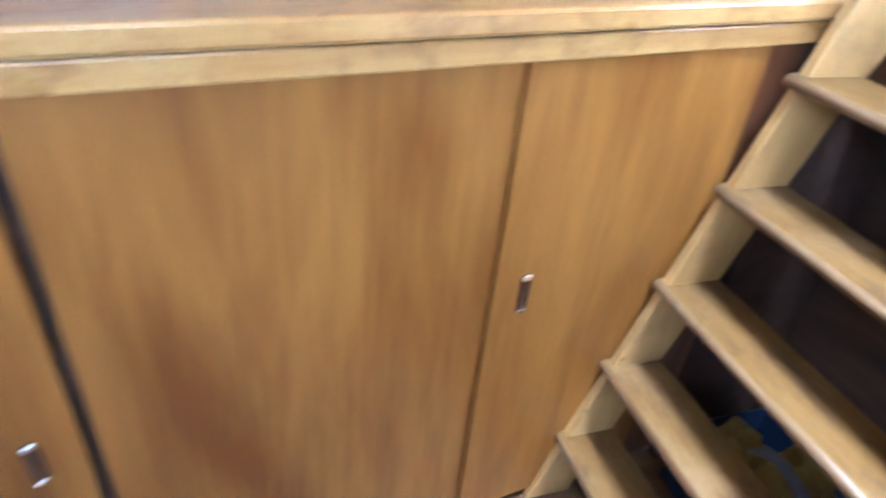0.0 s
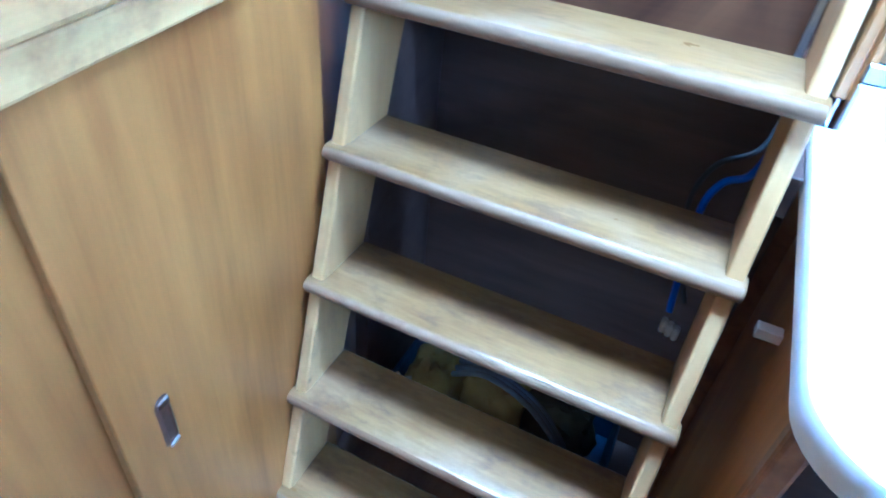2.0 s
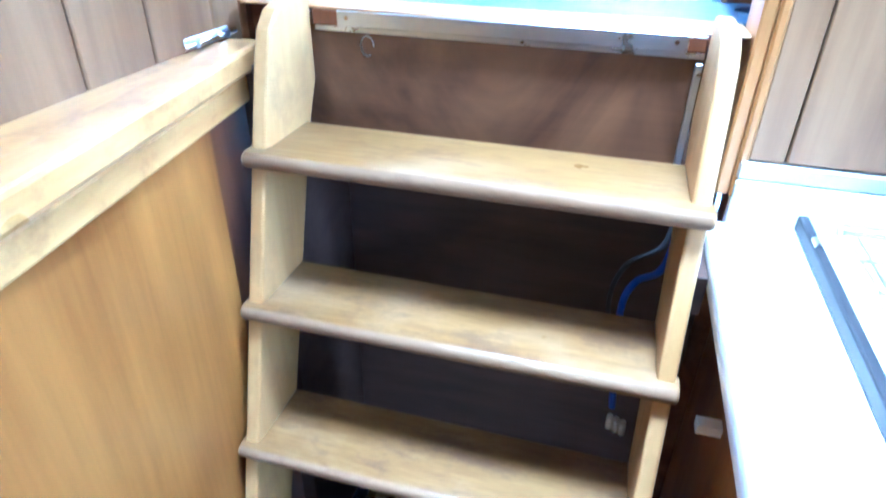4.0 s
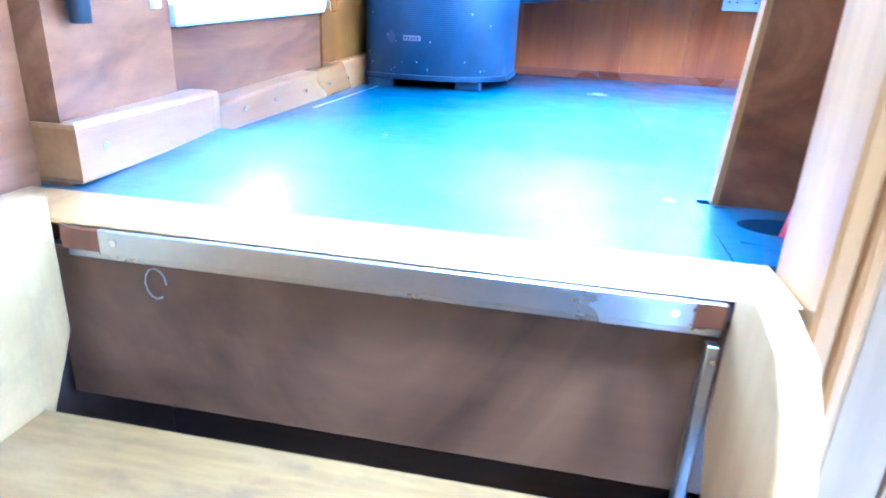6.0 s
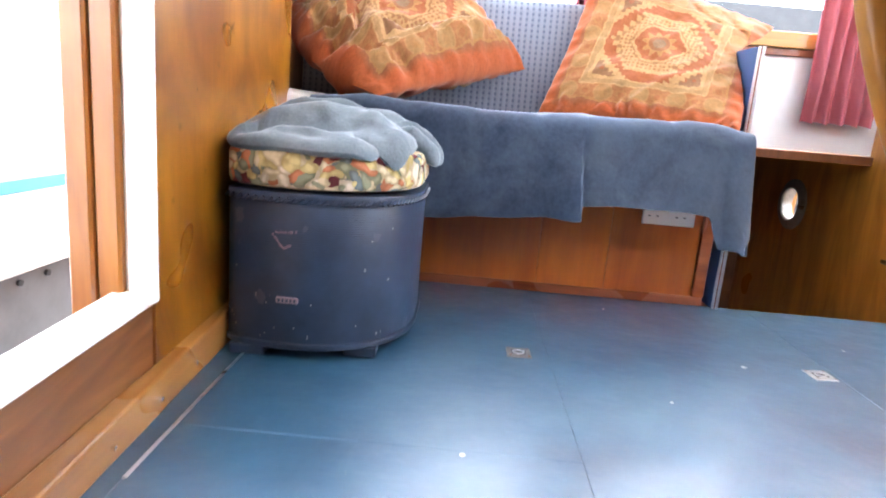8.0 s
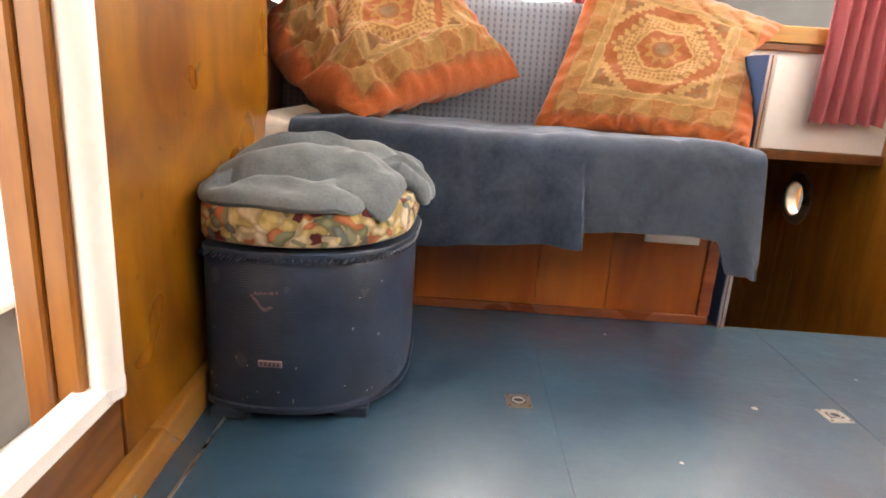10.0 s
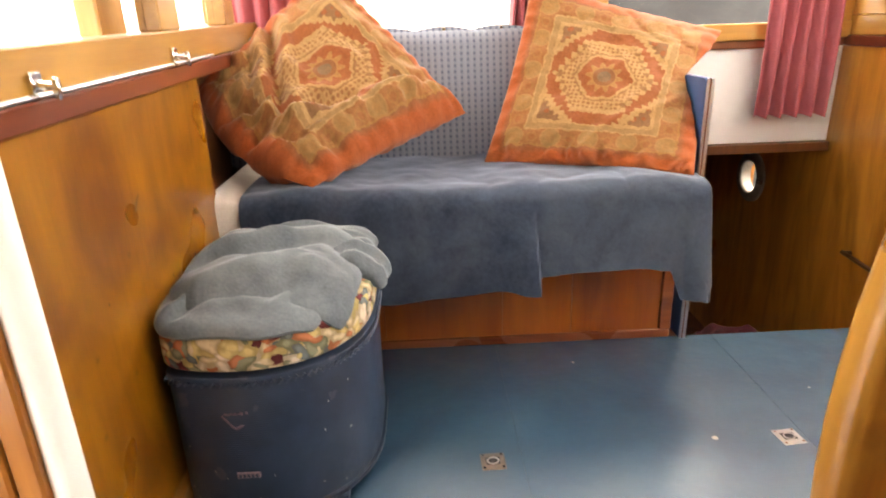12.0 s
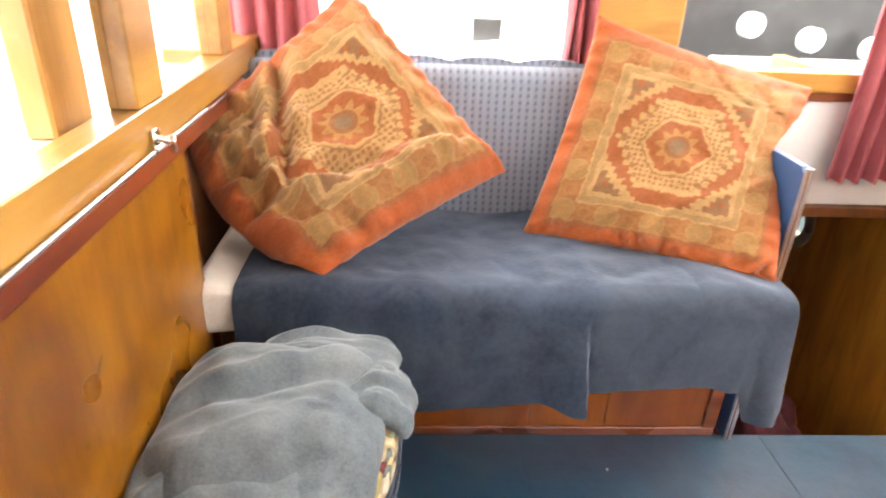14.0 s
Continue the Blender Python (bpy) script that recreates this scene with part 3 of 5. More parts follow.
boxes("trim_south", [(1.0, XR, YB - 0.012, YB + 0.004, 1.968, 1.993)], MAHOGX, "dark red mahogany rail under the end window", "trim", 0.003)
boxes("window_frame_south", [
    (-0.22, XR, YB - 0.025, YB + 0.05, 1.993, 2.045), (0.72, 0.965, YB - 0.02, YB + 0.05, 2.045, 2.95),
    (1.70, XR, YB - 0.02, YB + 0.05, 2.045, 2.95), (-0.22, -0.17, YB - 0.02, YB + 0.05, 2.045, 2.95)],
    OAKX, "varnished oak frame and broad post of the end windows", "window frame", 0.003)
for k, (a, b) in enumerate(((-0.17, 0.72), (0.965, 1.70))):
    g = setting(box_part("window_%d" % (k + 3), (a, b, YB + 0.012, YB + 0.017, 2.045, 2.95), GLASS), "clear end window pane in an oak frame", "window")
    g.visible_shadow = False
boxes("trim_outer_post", [(-0.225, -0.185, 1.36, 1.465, 2.0585, 2.92), (-0.225, -0.185, 0.55, 0.65, 2.0585, 2.92)], OAKZ, "oak posts of the outer screen beyond the side window", "post", 0.004)
# right side: wall with a round port, windows above
PY, PZ, PR = 2.68, 1.43, 0.072
boxes("wall_east", [
    (XR, XR + 0.05, 0.0, PY - PR, 0.0, 1.968), (XR, XR + 0.05, PY + PR, 3.15, 0.0, 1.968),
    (XR, XR + 0.05, PY - PR, PY + PR, 0.0, PZ - PR), (XR, XR + 0.05, PY - PR, PY + PR, PZ + PR, 1.968)],
    RIGHTWOOD, "varnished orange-brown wooden side wall", "wall")
boxes("trim_east", [(XR - 0.012, XR + 0.002, 0.3, YB, 1.968, 2.0)], MAHOG, "dark red rail along the side wall", "trim", 0.003)
boxes("window_frame_east", [
    (XR - 0.004, XR + 0.05, 0.0, YB, 2.0, 2.06), (XR - 0.002, XR + 0.05, 0.0, 0.1, 2.06, 2.95), (XR - 0.002, XR + 0.05, 1.02, 1.12, 2.06, 2.95),
    (XR - 0.002, XR + 0.05, 2.03, YB, 2.06, 2.95), (XR - 0.004, XR + 0.05, 0.0, YB, 2.95, 3.2)],
    OAK, "varnished oak frame of the side windows", "window frame", 0.003)
for k, (a, b) in enumerate(((0.1, 1.02), (1.12, 2.03))):
    g = setting(box_part("window_%d" % (k + 5), (XR + 0.02, XR + 0.025, a, b, 2.06, 2.95), GLASS), "clear side window pane in an oak frame", "window")
    g.visible_shadow = False
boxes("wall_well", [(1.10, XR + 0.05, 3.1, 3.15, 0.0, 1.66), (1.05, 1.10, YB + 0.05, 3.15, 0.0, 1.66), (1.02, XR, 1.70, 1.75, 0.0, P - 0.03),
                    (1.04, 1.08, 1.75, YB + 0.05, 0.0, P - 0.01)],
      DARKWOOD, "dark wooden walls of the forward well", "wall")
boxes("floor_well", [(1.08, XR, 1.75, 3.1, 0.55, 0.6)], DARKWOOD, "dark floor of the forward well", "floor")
boxes("ceiling", [(-0.35, XR + 0.15, -0.06, YB + 0.1, 3.2, 3.26)], CEIL, "cream painted wheelhouse ceiling", "ceiling")

# ---- setting: floor of the wheelhouse, in lift-out panels ----
floor = setting(box_part("floor", (-0.22, XR, 0.086, 1.762, P - 0.06, P - 0.036), DARKWOOD), "blue painted wheelhouse floor in lift-out panels", "floor")
for a, b, c, d in ((-0.112, 0.5555, 0.085, 0.390), (-0.22, -0.0545, 0.3907, 1.762), (-0.0538, 0.5559, 0.3925, 0.842), (-0.0538, 0.5559, 0.8428, 1.762),
                   (0.5563, 1.186, 0.2785, 1.762), (1.1868, XR - 0.03, 0.2785, 1.762)):
    pb = bx(bmesh.new(), a, b, c, d, P - 0.0175, P, 0.0005)
    if c < 0.1:
        # the panel at the entrance sits a little proud along its inner edge
        for v in pb.verts:
            v.co.z += -0.002 + 0.0125 * (v.co.y - c) / (d - c)
    part("panel", pb, FLOORBLUE, floor)
bmh = bmesh.new()
ring_in = [(0.635 + 0.052 * math.cos(a), 0.196 + 0.030 * math.sin(a)) for a in [k * math.tau / 32 for k in range(32)]]
outl = []
for x, y in ring_in:
    a = math.atan2(y - 0.196, x - 0.635)
    s = max(abs(math.cos(a)) / 0.062, abs(math.sin(a)) / 0.058)
    outl.append((0.635 + math.cos(a) / s, 0.196 + math.sin(a) / s))
v0, v1, v2 = [bmh.verts.new((x, y, P)) for x, y in ring_in], [bmh.verts.new((x, y, P)) for x, y in outl], [bmh.verts.new((x, y, P - 0.03)) for x, y in ring_in]
for i in range(32):
    j = (i + 1) % 32
    bmh.faces.new((v0[i], v0[j], v1[j], v1[i]))
    bmh.faces.new((v0[j], v0[i], v2[i], v2[j]))
for d in ((0.5563, 0.5729, 0.085, 0.2615), (0.573, 0.697, 0.085, 0.1379), (0.573, 0.697, 0.2541, 0.2615), (0.6971, 1.45, 0.085, 0.2615)):
    bx(bmh, *d, P - 0.017, P)
part("panel", bmh, FLOORBLUE, floor)
boxes("trim_floor_edge", [(XR - 0.028, XR - 0.003, 0.345, 1.762, P - 0.02, P - 0.002)], BLACK, "dark strip along the edge of the floor", "trim")
boxes("trim_line", [(XR - 0.034, XR - 0.030, 0.345, 1.762, P - 0.02, P + 0.003)], ALU, "thin metal strip along the floor edge", "trim", 0.0005)
boxes("trim_seam", [(-0.0565, -0.0505, 0.70, 1.16, P - 0.01, P + 0.0012)], ALU, "worn pale strip in the floor seam", "trim", 0.0004)
setting(part("baseboard", prism(bmesh.new(), [(XL - 0.004, 0.4003), (-0.071, 0.4003), (-0.098, 1.15), (-0.098, 1.69), (XL - 0.004, 1.69)], P - 0.001, P + 0.045, "z", 0.005), SKIRT),
        "varnished wooden skirting along the side wall", "baseboard")
for v in bpy.data.objects["baseboard"].data.vertices:
    if v.co.z > P + 0.02:
        v.co.z += 0.040 * (v.co.y - 0.46)
setting(part("baseboard_sill", prism(bmesh.new(), [(XL, 0.098), (-0.048, 0.098), (-0.068, 0.38), (-0.0715, 0.40), (XL, 0.40)], P + 0.001, P + 0.062, "z", 0.006), SKIRT),
        "wooden kick board beside the top step", "baseboard")

setting(part("wall_west_lining", prism(bmesh.new(), [(XL - 0.002, 0.101), (-0.066, 0.101), (-0.1040, 0.352), (XL - 0.002, 0.352)], P - 0.05, 3.19, "z"), BROWNPLY),
        "brown varnished plywood lining beside the entrance", "wall")

# ---- setting: bulkhead with the companionway ----
boxes("trim_jamb_left", [(XL - 0.05, XL + 0.022, 0.04, 0.10, 0.9, 3.2), (XL - 0.05, XL + 0.004, 0.012, 0.04, 0.9, 3.2)],
      BROWNPLY, "brown wooden door jamb of the companionway", "door frame", 0.006)
boxes("trim_jamb_right", [(0.583, 0.600, -0.012, 0.075, 1.0, 3.1), (0.600, 0.612, -0.018, 0.05, 1.0, 2.95)],
      OAKZ, "pale wooden door jamb of the companionway", "door frame", 0.003)
bulk = boxes("wall_bulkhead", [(0.612, XR + 0.9, 0.0, 0.04, 1.04, 2.47), (0.612, 0.68, 0.0, 0.04, 2.47, 3.2), (1.18, 1.25, 0.0, 0.04, 2.47, 3.2), (0.68, XR + 0.05, 0.0, 0.04, 3.1, 3.2), (0.603, XR + 0.9, 0.0, 0.04, 0.0, 1.038), (-0.5, XL - 0.05, 0.012, 0.05, 0.0, 2.42)],
             BROWNPLY, "plywood bulkhead in upright boards beside the steps", "wall")
BXE = [0.6125, 0.657, 0.775, 0.893, 1.011, 1.129, 1.247, 1.365, 1.483, 1.60]
for x0, x1 in zip(BXE, BXE[1:]):
    part("board", bx(bmesh.new(), x0, x1 - 0.003, -0.014, 0.001, 1.053, 2.42, 0.0015), BULKHEAD, bulk)
boxes("trim_bulkhead", [(0.602, XR + 0.4, -0.022, -0.001, 1.028, 1.052)], STEEL, "grey metal strip under the bulkhead boards", "trim", 0.003)

# ---- setting: lower cabin ----
boxes("floor_cabin", [(-0.3, 2.6, -3.6, 0.0, -0.05, 0.0)], CABINFLOOR, "dark wooden cabin floor", "floor")
cabin_wall = boxes("wall_cabin_west", [(-0.17, -0.135, -3.6, 0.012, 0.0, 2.42)], BROWNPLY, "board wall above the cupboard top", "wall")
BY = [0.008, -0.060, -0.188, -0.302] + [-0.302 - 0.119 * k for k in range(1, 8)]
for y1, y0 in zip(BY, BY[1:]):
    part("board", bx(bmesh.new(), -0.1345, -0.116, y0 + 0.003, y1, 1.10, 2.40, 0.002), BULKHEAD, cabin_wall)
boxes("wall_cabin_north", [(-0.3, 2.6, -3.65, -3.6, 0.0, 2.42)], BULKHEAD, "plain wooden wall closing the cabin", "wall")
# out of view; the window opening is added to light the cabin
boxes("wall_cabin_east", [(2.55, 2.6, -3.6, 0.05, 0.0, 1.62), (2.55, 2.6, -3.6, 0.05, 2.07, 2.42), (2.55, 2.6, -3.6, -2.6, 1.62, 2.07), (2.55, 2.6, -0.4, 0.05, 1.62, 2.07)],
      BULKHEAD, "plain wooden cabin wall, out of view, with a long high opening added for light", "wall")
# unseen roof; its hatch opening is added to let light onto the steps
boxes("ceiling_cabin", [(-0.3, 2.65, -3.65, -0.50, 2.42, 2.47), (-0.3, 0.34, -0.50, 0.0, 2.42, 2.47), (0.80, 2.65, -0.50, 0.05, 2.42, 2.47), (0.34, 0.80, -0.18, 0.0, 2.42, 2.47)],
      CEIL, "cream painted cabin ceiling, with an unseen hatch opening added to light the steps", "ceiling")
# unseen front panes, added with their openings so the bench gets frontal light
for k, (a, b) in enumerate(((0.68, 1.18), (1.25, XR))):
    g = setting(box_part("window_%d" % (k + 7), (a, b, 0.018, 0.023, 2.47, 3.1), GLASS), "clear front window pane added over the cabin roof for light, out of view", "window")
    g.visible_shadow = False
# unseen header, added to limit the light that falls through the companionway
boxes("wall_bulkhead_top", [(XL - 0.05, 0.612, 0.0, 0.04, 2.46, 3.2)], BROWNPLY, "plywood header added above the companionway to hold back light, out of view", "wall")

# ---- things: cupboard beside the steps ----
SH = 0.012       # the rails rise slightly towards the steps
TURNED = Matrix.Translation((0.016, -0.67, 0)) @ Matrix.Rotation(radians(7.4), 4, "Z") @ Matrix.Translation((0, 0.67, 0))


def laid(bm):
    """Lays a part of the cupboard along the hull, which narrows towards the steps."""
    for v in bm.verts:
        v.co.z += SH * (v.co.y + 0.67) * (1 if v.co.z > 0.5 else 0)
    bmesh.ops.transform(bm, matrix=TURNED, verts=bm.verts)
    return bm


cup = thing("cupboard", (-0.05, -1.0, 0), "built-in orange-brown wooden cupboard with sliding doors beside the steps", "cupboard")
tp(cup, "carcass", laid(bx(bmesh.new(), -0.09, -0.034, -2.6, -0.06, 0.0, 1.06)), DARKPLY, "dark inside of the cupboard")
tp(cup, "lower_rail", laid(bx(bmesh.new(), -0.034, 0.008, -2.6, -0.06, 1.082, 1.1190, 0.004, 2)), RAIL, "pale worn rail over the doors")
tp(cup, "upper_rail", laid(bx(bmesh.new(), -0.034, 0.018, -2.6, -0.05, 1.1220, 1.156, 0.006, 2)), RAIL, "pale rounded front edge of the top")
tp(cup, "top", laid(bx(bmesh.new(), -0.25, -0.033, -2.6, -0.05, 1.125, 1.1495, 0.002)), RAIL, "pale varnished cupboard top")
# dark strip put in for the shade between cupboard and stringer
tp(cup, "end_post", laid(bx(bmesh.new(), -0.034, -0.012, -0.196, -0.05, 0.0, 1.081, 0.003)), DARKWOOD, "dark upright strip standing in for the shaded gap at the end of the cupboard")
for y0, y1, x, hy in ((-0.672, -0.200, 0.0, -0.609), (-1.310, -0.650, -0.016, None), (-2.0, -1.328, 0.0, -1.388)):
    door = tp(cup, "door", laid(bx(bmesh.new(), x - 0.013, x, y0, y1, 0.03, 1.0845, 0.0015)), CUPBOARD)
    if hy:
        pull = bmesh.new()
        zz = 0.662 if hy > -1 else 0.555
        out = []
        for k in range(20):
            a = k * math.tau / 20
            out.append((hy + 0.012 * math.cos(a), zz + (0.032 if math.sin(a) > 0 else -0.032) + 0.012 * math.sin(a)))
        inn = [(hy + (y - hy) * 0.62, zz + (z - zz) * 0.86) for y, z in out]
        a0, a1, a2 = [[pull.verts.new((xx, y, z)) for y, z in ring] for xx, ring in ((x + 0.0005, out), (x + 0.004, inn), (x + 0.0012, [(hy + (y - hy) * 0.5, zz + (z - zz) * 0.8) for y, z in out]))]
        for p, q in ((a0, a1), (a1, a2)):
            for i in range(20):
                pull.faces.new((p[i], p[(i + 1) % 20], q[(i + 1) % 20], q[i]))
        pull.faces.new(a2)
        h = part("handle", laid(pull), BRONZE, door, "dark recessed finger pull", True)
        for z0, z1 in ((zz + 0.030, zz + 0.042), (zz - 0.042, zz - 0.034)):
            part("handle_cap", laid(bx(bmesh.new(), x + 0.001, x + 0.006, hy - 0.009, hy + 0.009, z0, z1, 0.002)), CHROME, h, "bright worn metal end")

# ---- things: the steps ----
steps = thing("companionway_steps", (0.27, -0.25, 0), "open wooden companionway steps with worn treads and pale stringers", "stairs")
TZ = [1.048, 0.842, 0.632, 0.423, 0.215]
TY = [-0.183, -0.243, -0.308, -0.376, -0.442]


def front_y(z):
    return -0.183 + (z - 1.048) * 0.3115 + 0.022


for x0, x1 in ((-0.019, 0.003), (0.535, 0.557)):
    top = [(front_y(1.16), 1.16), (front_y(1.19) + 0.004, 1.19), (front_y(1.21) + 0.020, 1.212), (-0.05, 1.222), (0.0, 1.222), (0.0, 1.10)]
    outline = [(front_y(0.0), 0.0)] + top + [(-0.035, 1.03), (front_y(0.0) + 0.115, 0.0)]
    tp(steps, "stringer", prism(bmesh.new(), outline, x0, x1, "x", 0.004), STRING, "pale wooden stringer with a rounded top")
for z, y in zip(TZ, TY):
    bm = bmesh.new()
    # tread: body between the stringers and a rounded nose that laps over them
    bx(bm, 0.003, 0.535, y + 0.022, y + 0.139, z - 0.022, z, 0.0015)
    prof = [(y + 0.03, z - 0.0235)] + [(y + 0.012 + 0.0118 * math.cos(a), z - 0.0118 + 0.0118 * math.sin(a)) for a in [radians(d) for d in range(270, 89, -20)]] + [(y + 0.03, z + 0.0005)]
    prism(bm, prof, -0.024, 0.562, "x", 0.003)
    tread = tp(steps, "tread", bm, TREAD, "worn brown tread with a rounded nose", True)
    n = bmesh.new()
    prof2 = [(y + 0.0120 + 0.0123 * math.cos(a), z - 0.0118 + 0.0123 * math.sin(a)) for a in [radians(d) for d in range(230, 104, -14)]]
    prism(n, prof2 + [(y + 0.011, z - 0.010)], -0.020, 0.558, "x")
    w = part("worn_edge", n, NOSING, None, "scuffed pale edge of the tread", True)
    w.parent = tread
plat = thing("platform_lip", (0.27, 0.02, 1.1), "plywood riser and metal-edged lip at the top of the steps", "step edge")
tb(plat, "lip", (0.003, 0.535, 0.003, 0.05, 1.1762, 1.1975), DARKWOOD, "brown wooden lip", 0.002)
tb(plat, "lip_top", (-0.112, 0.582, 0.0045, 0.0835, 1.1978, 1.2014), RAIL, "pale worn wooden sill", 0.002)
tb(plat, "metal_edge", (0.043, 0.512, -0.001, 0.003, 1.1770, 1.1985), ALU, "dull aluminium edging strip", 0.001)
tb(plat, "metal_edge_lower", (0.003, 0.535, 0.010, 0.0138, 1.1675, 1.1755), ALU, "thin aluminium strip", 0.001)
tb(plat, "riser", (-0.02, 0.555, 0.014, 0.026, 1.024, 1.175), PLYRISER, "figured brown plywood riser", 0.001)
tb(plat, "edge_strip", (0.526, 0.5345, 0.004, 0.016, 1.0, 1.163), ALU, "pale metal strip", 0.001)
for x in (0.058, 0.498):
    tp(plat, "screw", cyl(bmesh.new(), (x, -0.0035, 1.189), (x, 0.0, 1.189), 0.003, n=10), CHROME, "bright screw head")
# ring drawn in chalk on the riser, modelled as a thin raised line
tp(plat, "chalk_ring", tube(bmesh.new(), [(0.082 + 0.010 * math.cos(a), 0.012, 1.150 + 0.014 * math.sin(a)) for a in [radians(d) for d in range(0, 330, 30)]], 0.0008, 6), ALU, "chalk ring mark on the riser, built as a thin raised line", True)

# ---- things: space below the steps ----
# the dark tone of these panels includes the shade below the treads
boxes("wall_under_steps", [(-0.03, 0.62, 0.16, 0.18, 0.0, 1.17)], DARKPLY, "dark plywood back of the space under the steps, toned down for its shade", "wall")
boxes("wall_under_steps_west", [(-0.06, -0.03, -0.1, 0.18, 0.0, 1.14)], DARKPLY, "dark plywood side of the space under the steps, toned down for its shade", "wall")
boxes("wall_under_steps_east", [(0.585, 0.60, -0.02, 0.159, 0.0, 0.95)], DARKPLY, "dark plywood side of the space under the steps, toned down for its shade", "wall")
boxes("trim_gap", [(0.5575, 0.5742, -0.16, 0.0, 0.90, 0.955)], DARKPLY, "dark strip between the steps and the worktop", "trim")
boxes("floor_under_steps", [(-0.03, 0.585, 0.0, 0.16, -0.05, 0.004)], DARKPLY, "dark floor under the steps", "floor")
crate = thing("storage_tray", (0.30, 0.02, 0), "dark blue plastic tray under the steps", "tray")
cr = bmesh.new()
bx(cr, 0.02, 0.52, -0.115, 0.15, 0.002, 0.012)
for d in ((0.02, 0.52, -0.115, -0.108, 0.012, 0.20), (0.02, 0.52, 0.143, 0.15, 0.012, 0.20), (0.02, 0.027, -0.108, 0.143, 0.012, 0.20), (0.513, 0.52, -0.108, 0.143, 0.012, 0.20)):
    bx(cr, *d, 0.002)
tp(crate, "body", cr, BLUECLOTH)


def bundle(name, c, r, material, label, category, seed):
    """A crumpled heap of cloth."""
    bm = bmesh.new()
    bmesh.ops.create_icosphere(bm, subdivisions=4, radius=1)
    for v in bm.verts:
        n = noise.fractal(v.co * 1.8 + Vector((seed, 0, 0)), 1.0, 2.0, 4) * 0.28
        v.co *= 1 + n
        v.co.x, v.co.y, v.co.z = c[0] + v.co.x * r[0], c[1] + v.co.y * r[1], max(0.013, c[2] + v.co.z * r[2])
    ob = part(name, bm, material, None, "", True)
    return tagged(ob, label, category)


bundle("cloth", (0.11, -0.02, 0.13), (0.075, 0.07, 0.12), YELLOWCLOTH, "crumpled yellow cloth in the tray under the steps", "cloth", 2)
bundle("cloth", (0.24, 0.02, 0.15), (0.09, 0.08, 0.14), YELLOWCLOTH, "yellow rubber glove bundle in the tray", "cloth", 5)
bundle("cloth", (0.38, 0.04, 0.11), (0.10, 0.07, 0.10), painted("olive_cloth", (0.085, 0.088, 0.050), 0.85, (0.04, 0.045, 0.03), 0.6, 20.0), "crumpled olive-grey rag in the tray", "cloth", 9)
bundle("cloth", (0.05, -0.075, 0.10), (0.05, 0.03, 0.09), IVORY, "pale rag in the tray under the steps", "cloth", 12)
for k in range(3):
    ob = part("hose", tube(bmesh.new(), bend([(0.16, -0.06 + 0.02 * k, 0.26), (0.24, -0.075 + 0.02 * k, 0.315 - 0.012 * k), (0.34, -0.07 + 0.018 * k, 0.27 - 0.01 * k), (0.42, -0.05 + 0.01 * k, 0.15), (0.43, 0.0, 0.03)]), 0.0065), GREYHOSE, None, "", True)
    tagged(ob, "grey rubber hose coiled in the tray under the steps", "hose", "hoses under the steps")
cable = thing("blue_cable", (0.53, -0.02, 0.6), "bright blue cable with a white connector block under the steps", "cable")
tp(cable, "cable", tube(bmesh.new(), bend([(0.545, 0.05, 0.99), (0.548, -0.01, 0.93), (0.535, -0.04, 0.885), (0.505, -0.04, 0.86), (0.492, -0.04, 0.81), (0.500, -0.045, 0.70), (0.508, -0.05, 0.62)]), 0.0055), BLUEWIRE, "", True)
tp(cable, "second_cable", tube(bmesh.new(), bend([(0.55, 0.03, 0.97), (0.535, -0.01, 0.91), (0.49, -0.02, 0.875), (0.475, 0.0, 0.80), (0.49, 0.02, 0.70), (0.53, 0.01, 0.6)]), 0.004), BLACK, "black cable", True)
cb = bmesh.new()
for k in range(3):
    bx(cb, 0.503 + k * 0.011, 0.513 + k * 0.011, -0.062, -0.046, 0.578 - 0.004 * k, 0.605 - 0.004 * k, 0.003)
tp(cable, "connector", cb, PLASTIC, "white plastic connector block")

# ---- things: galley beside the steps ----
gal = thing("galley_unit", (0.9, -0.3, 0), "wooden galley unit with a white rounded worktop beside the steps", "kitchen unit")
wt = [(0.575, -0.03), (0.575, -0.495)] + [(0.655 - 0.08 * math.cos(a), -0.495 - 0.08 * math.sin(a)) for a in [radians(d) for d in range(10, 91, 10)]] + [(1.6, -0.575), (1.6, -0.03)]
tp(gal, "worktop", prism(bmesh.new(), wt, 0.935, 0.97, "z", 0.004), WORKTOP, "glossy white worktop with a rounded corner", True)
tb(gal, "upstand", (0.603, 1.6, -0.0295, -0.003, 0.936, 1.0275), WORKTOP, "white upstand", 0.003)
tb(gal, "side_panel", (0.622, 0.64, -0.40, -0.03, 0.0, 0.934), CUPBOARD, "brown veneered side panel")
tb(gal, "corner_strip", (0.615, 0.645, -0.425, -0.401, 0.0, 0.934), BROWNPLY, "wooden corner strip", 0.006, 2)
tb(gal, "back_panel", (0.66, 1.58, -0.16, -0.14, 0.0, 0.934), DARKPLY)
tp(gal, "bracket", bx(bmesh.new(), 0.592, 0.622, -0.232, -0.214, 0.775, 0.790, 0.001), PLASTIC, "small white bracket")
hob = thing("gas_hob", (0.9, -0.18, 0.97), "gas hob with a dark rail and steel grid on the worktop", "hob")
tb(hob, "tray", (0.70, 1.20, -0.44, -0.05, 0.9705, 0.981), WORKTOP, "pale enamel tray", 0.004, 2)
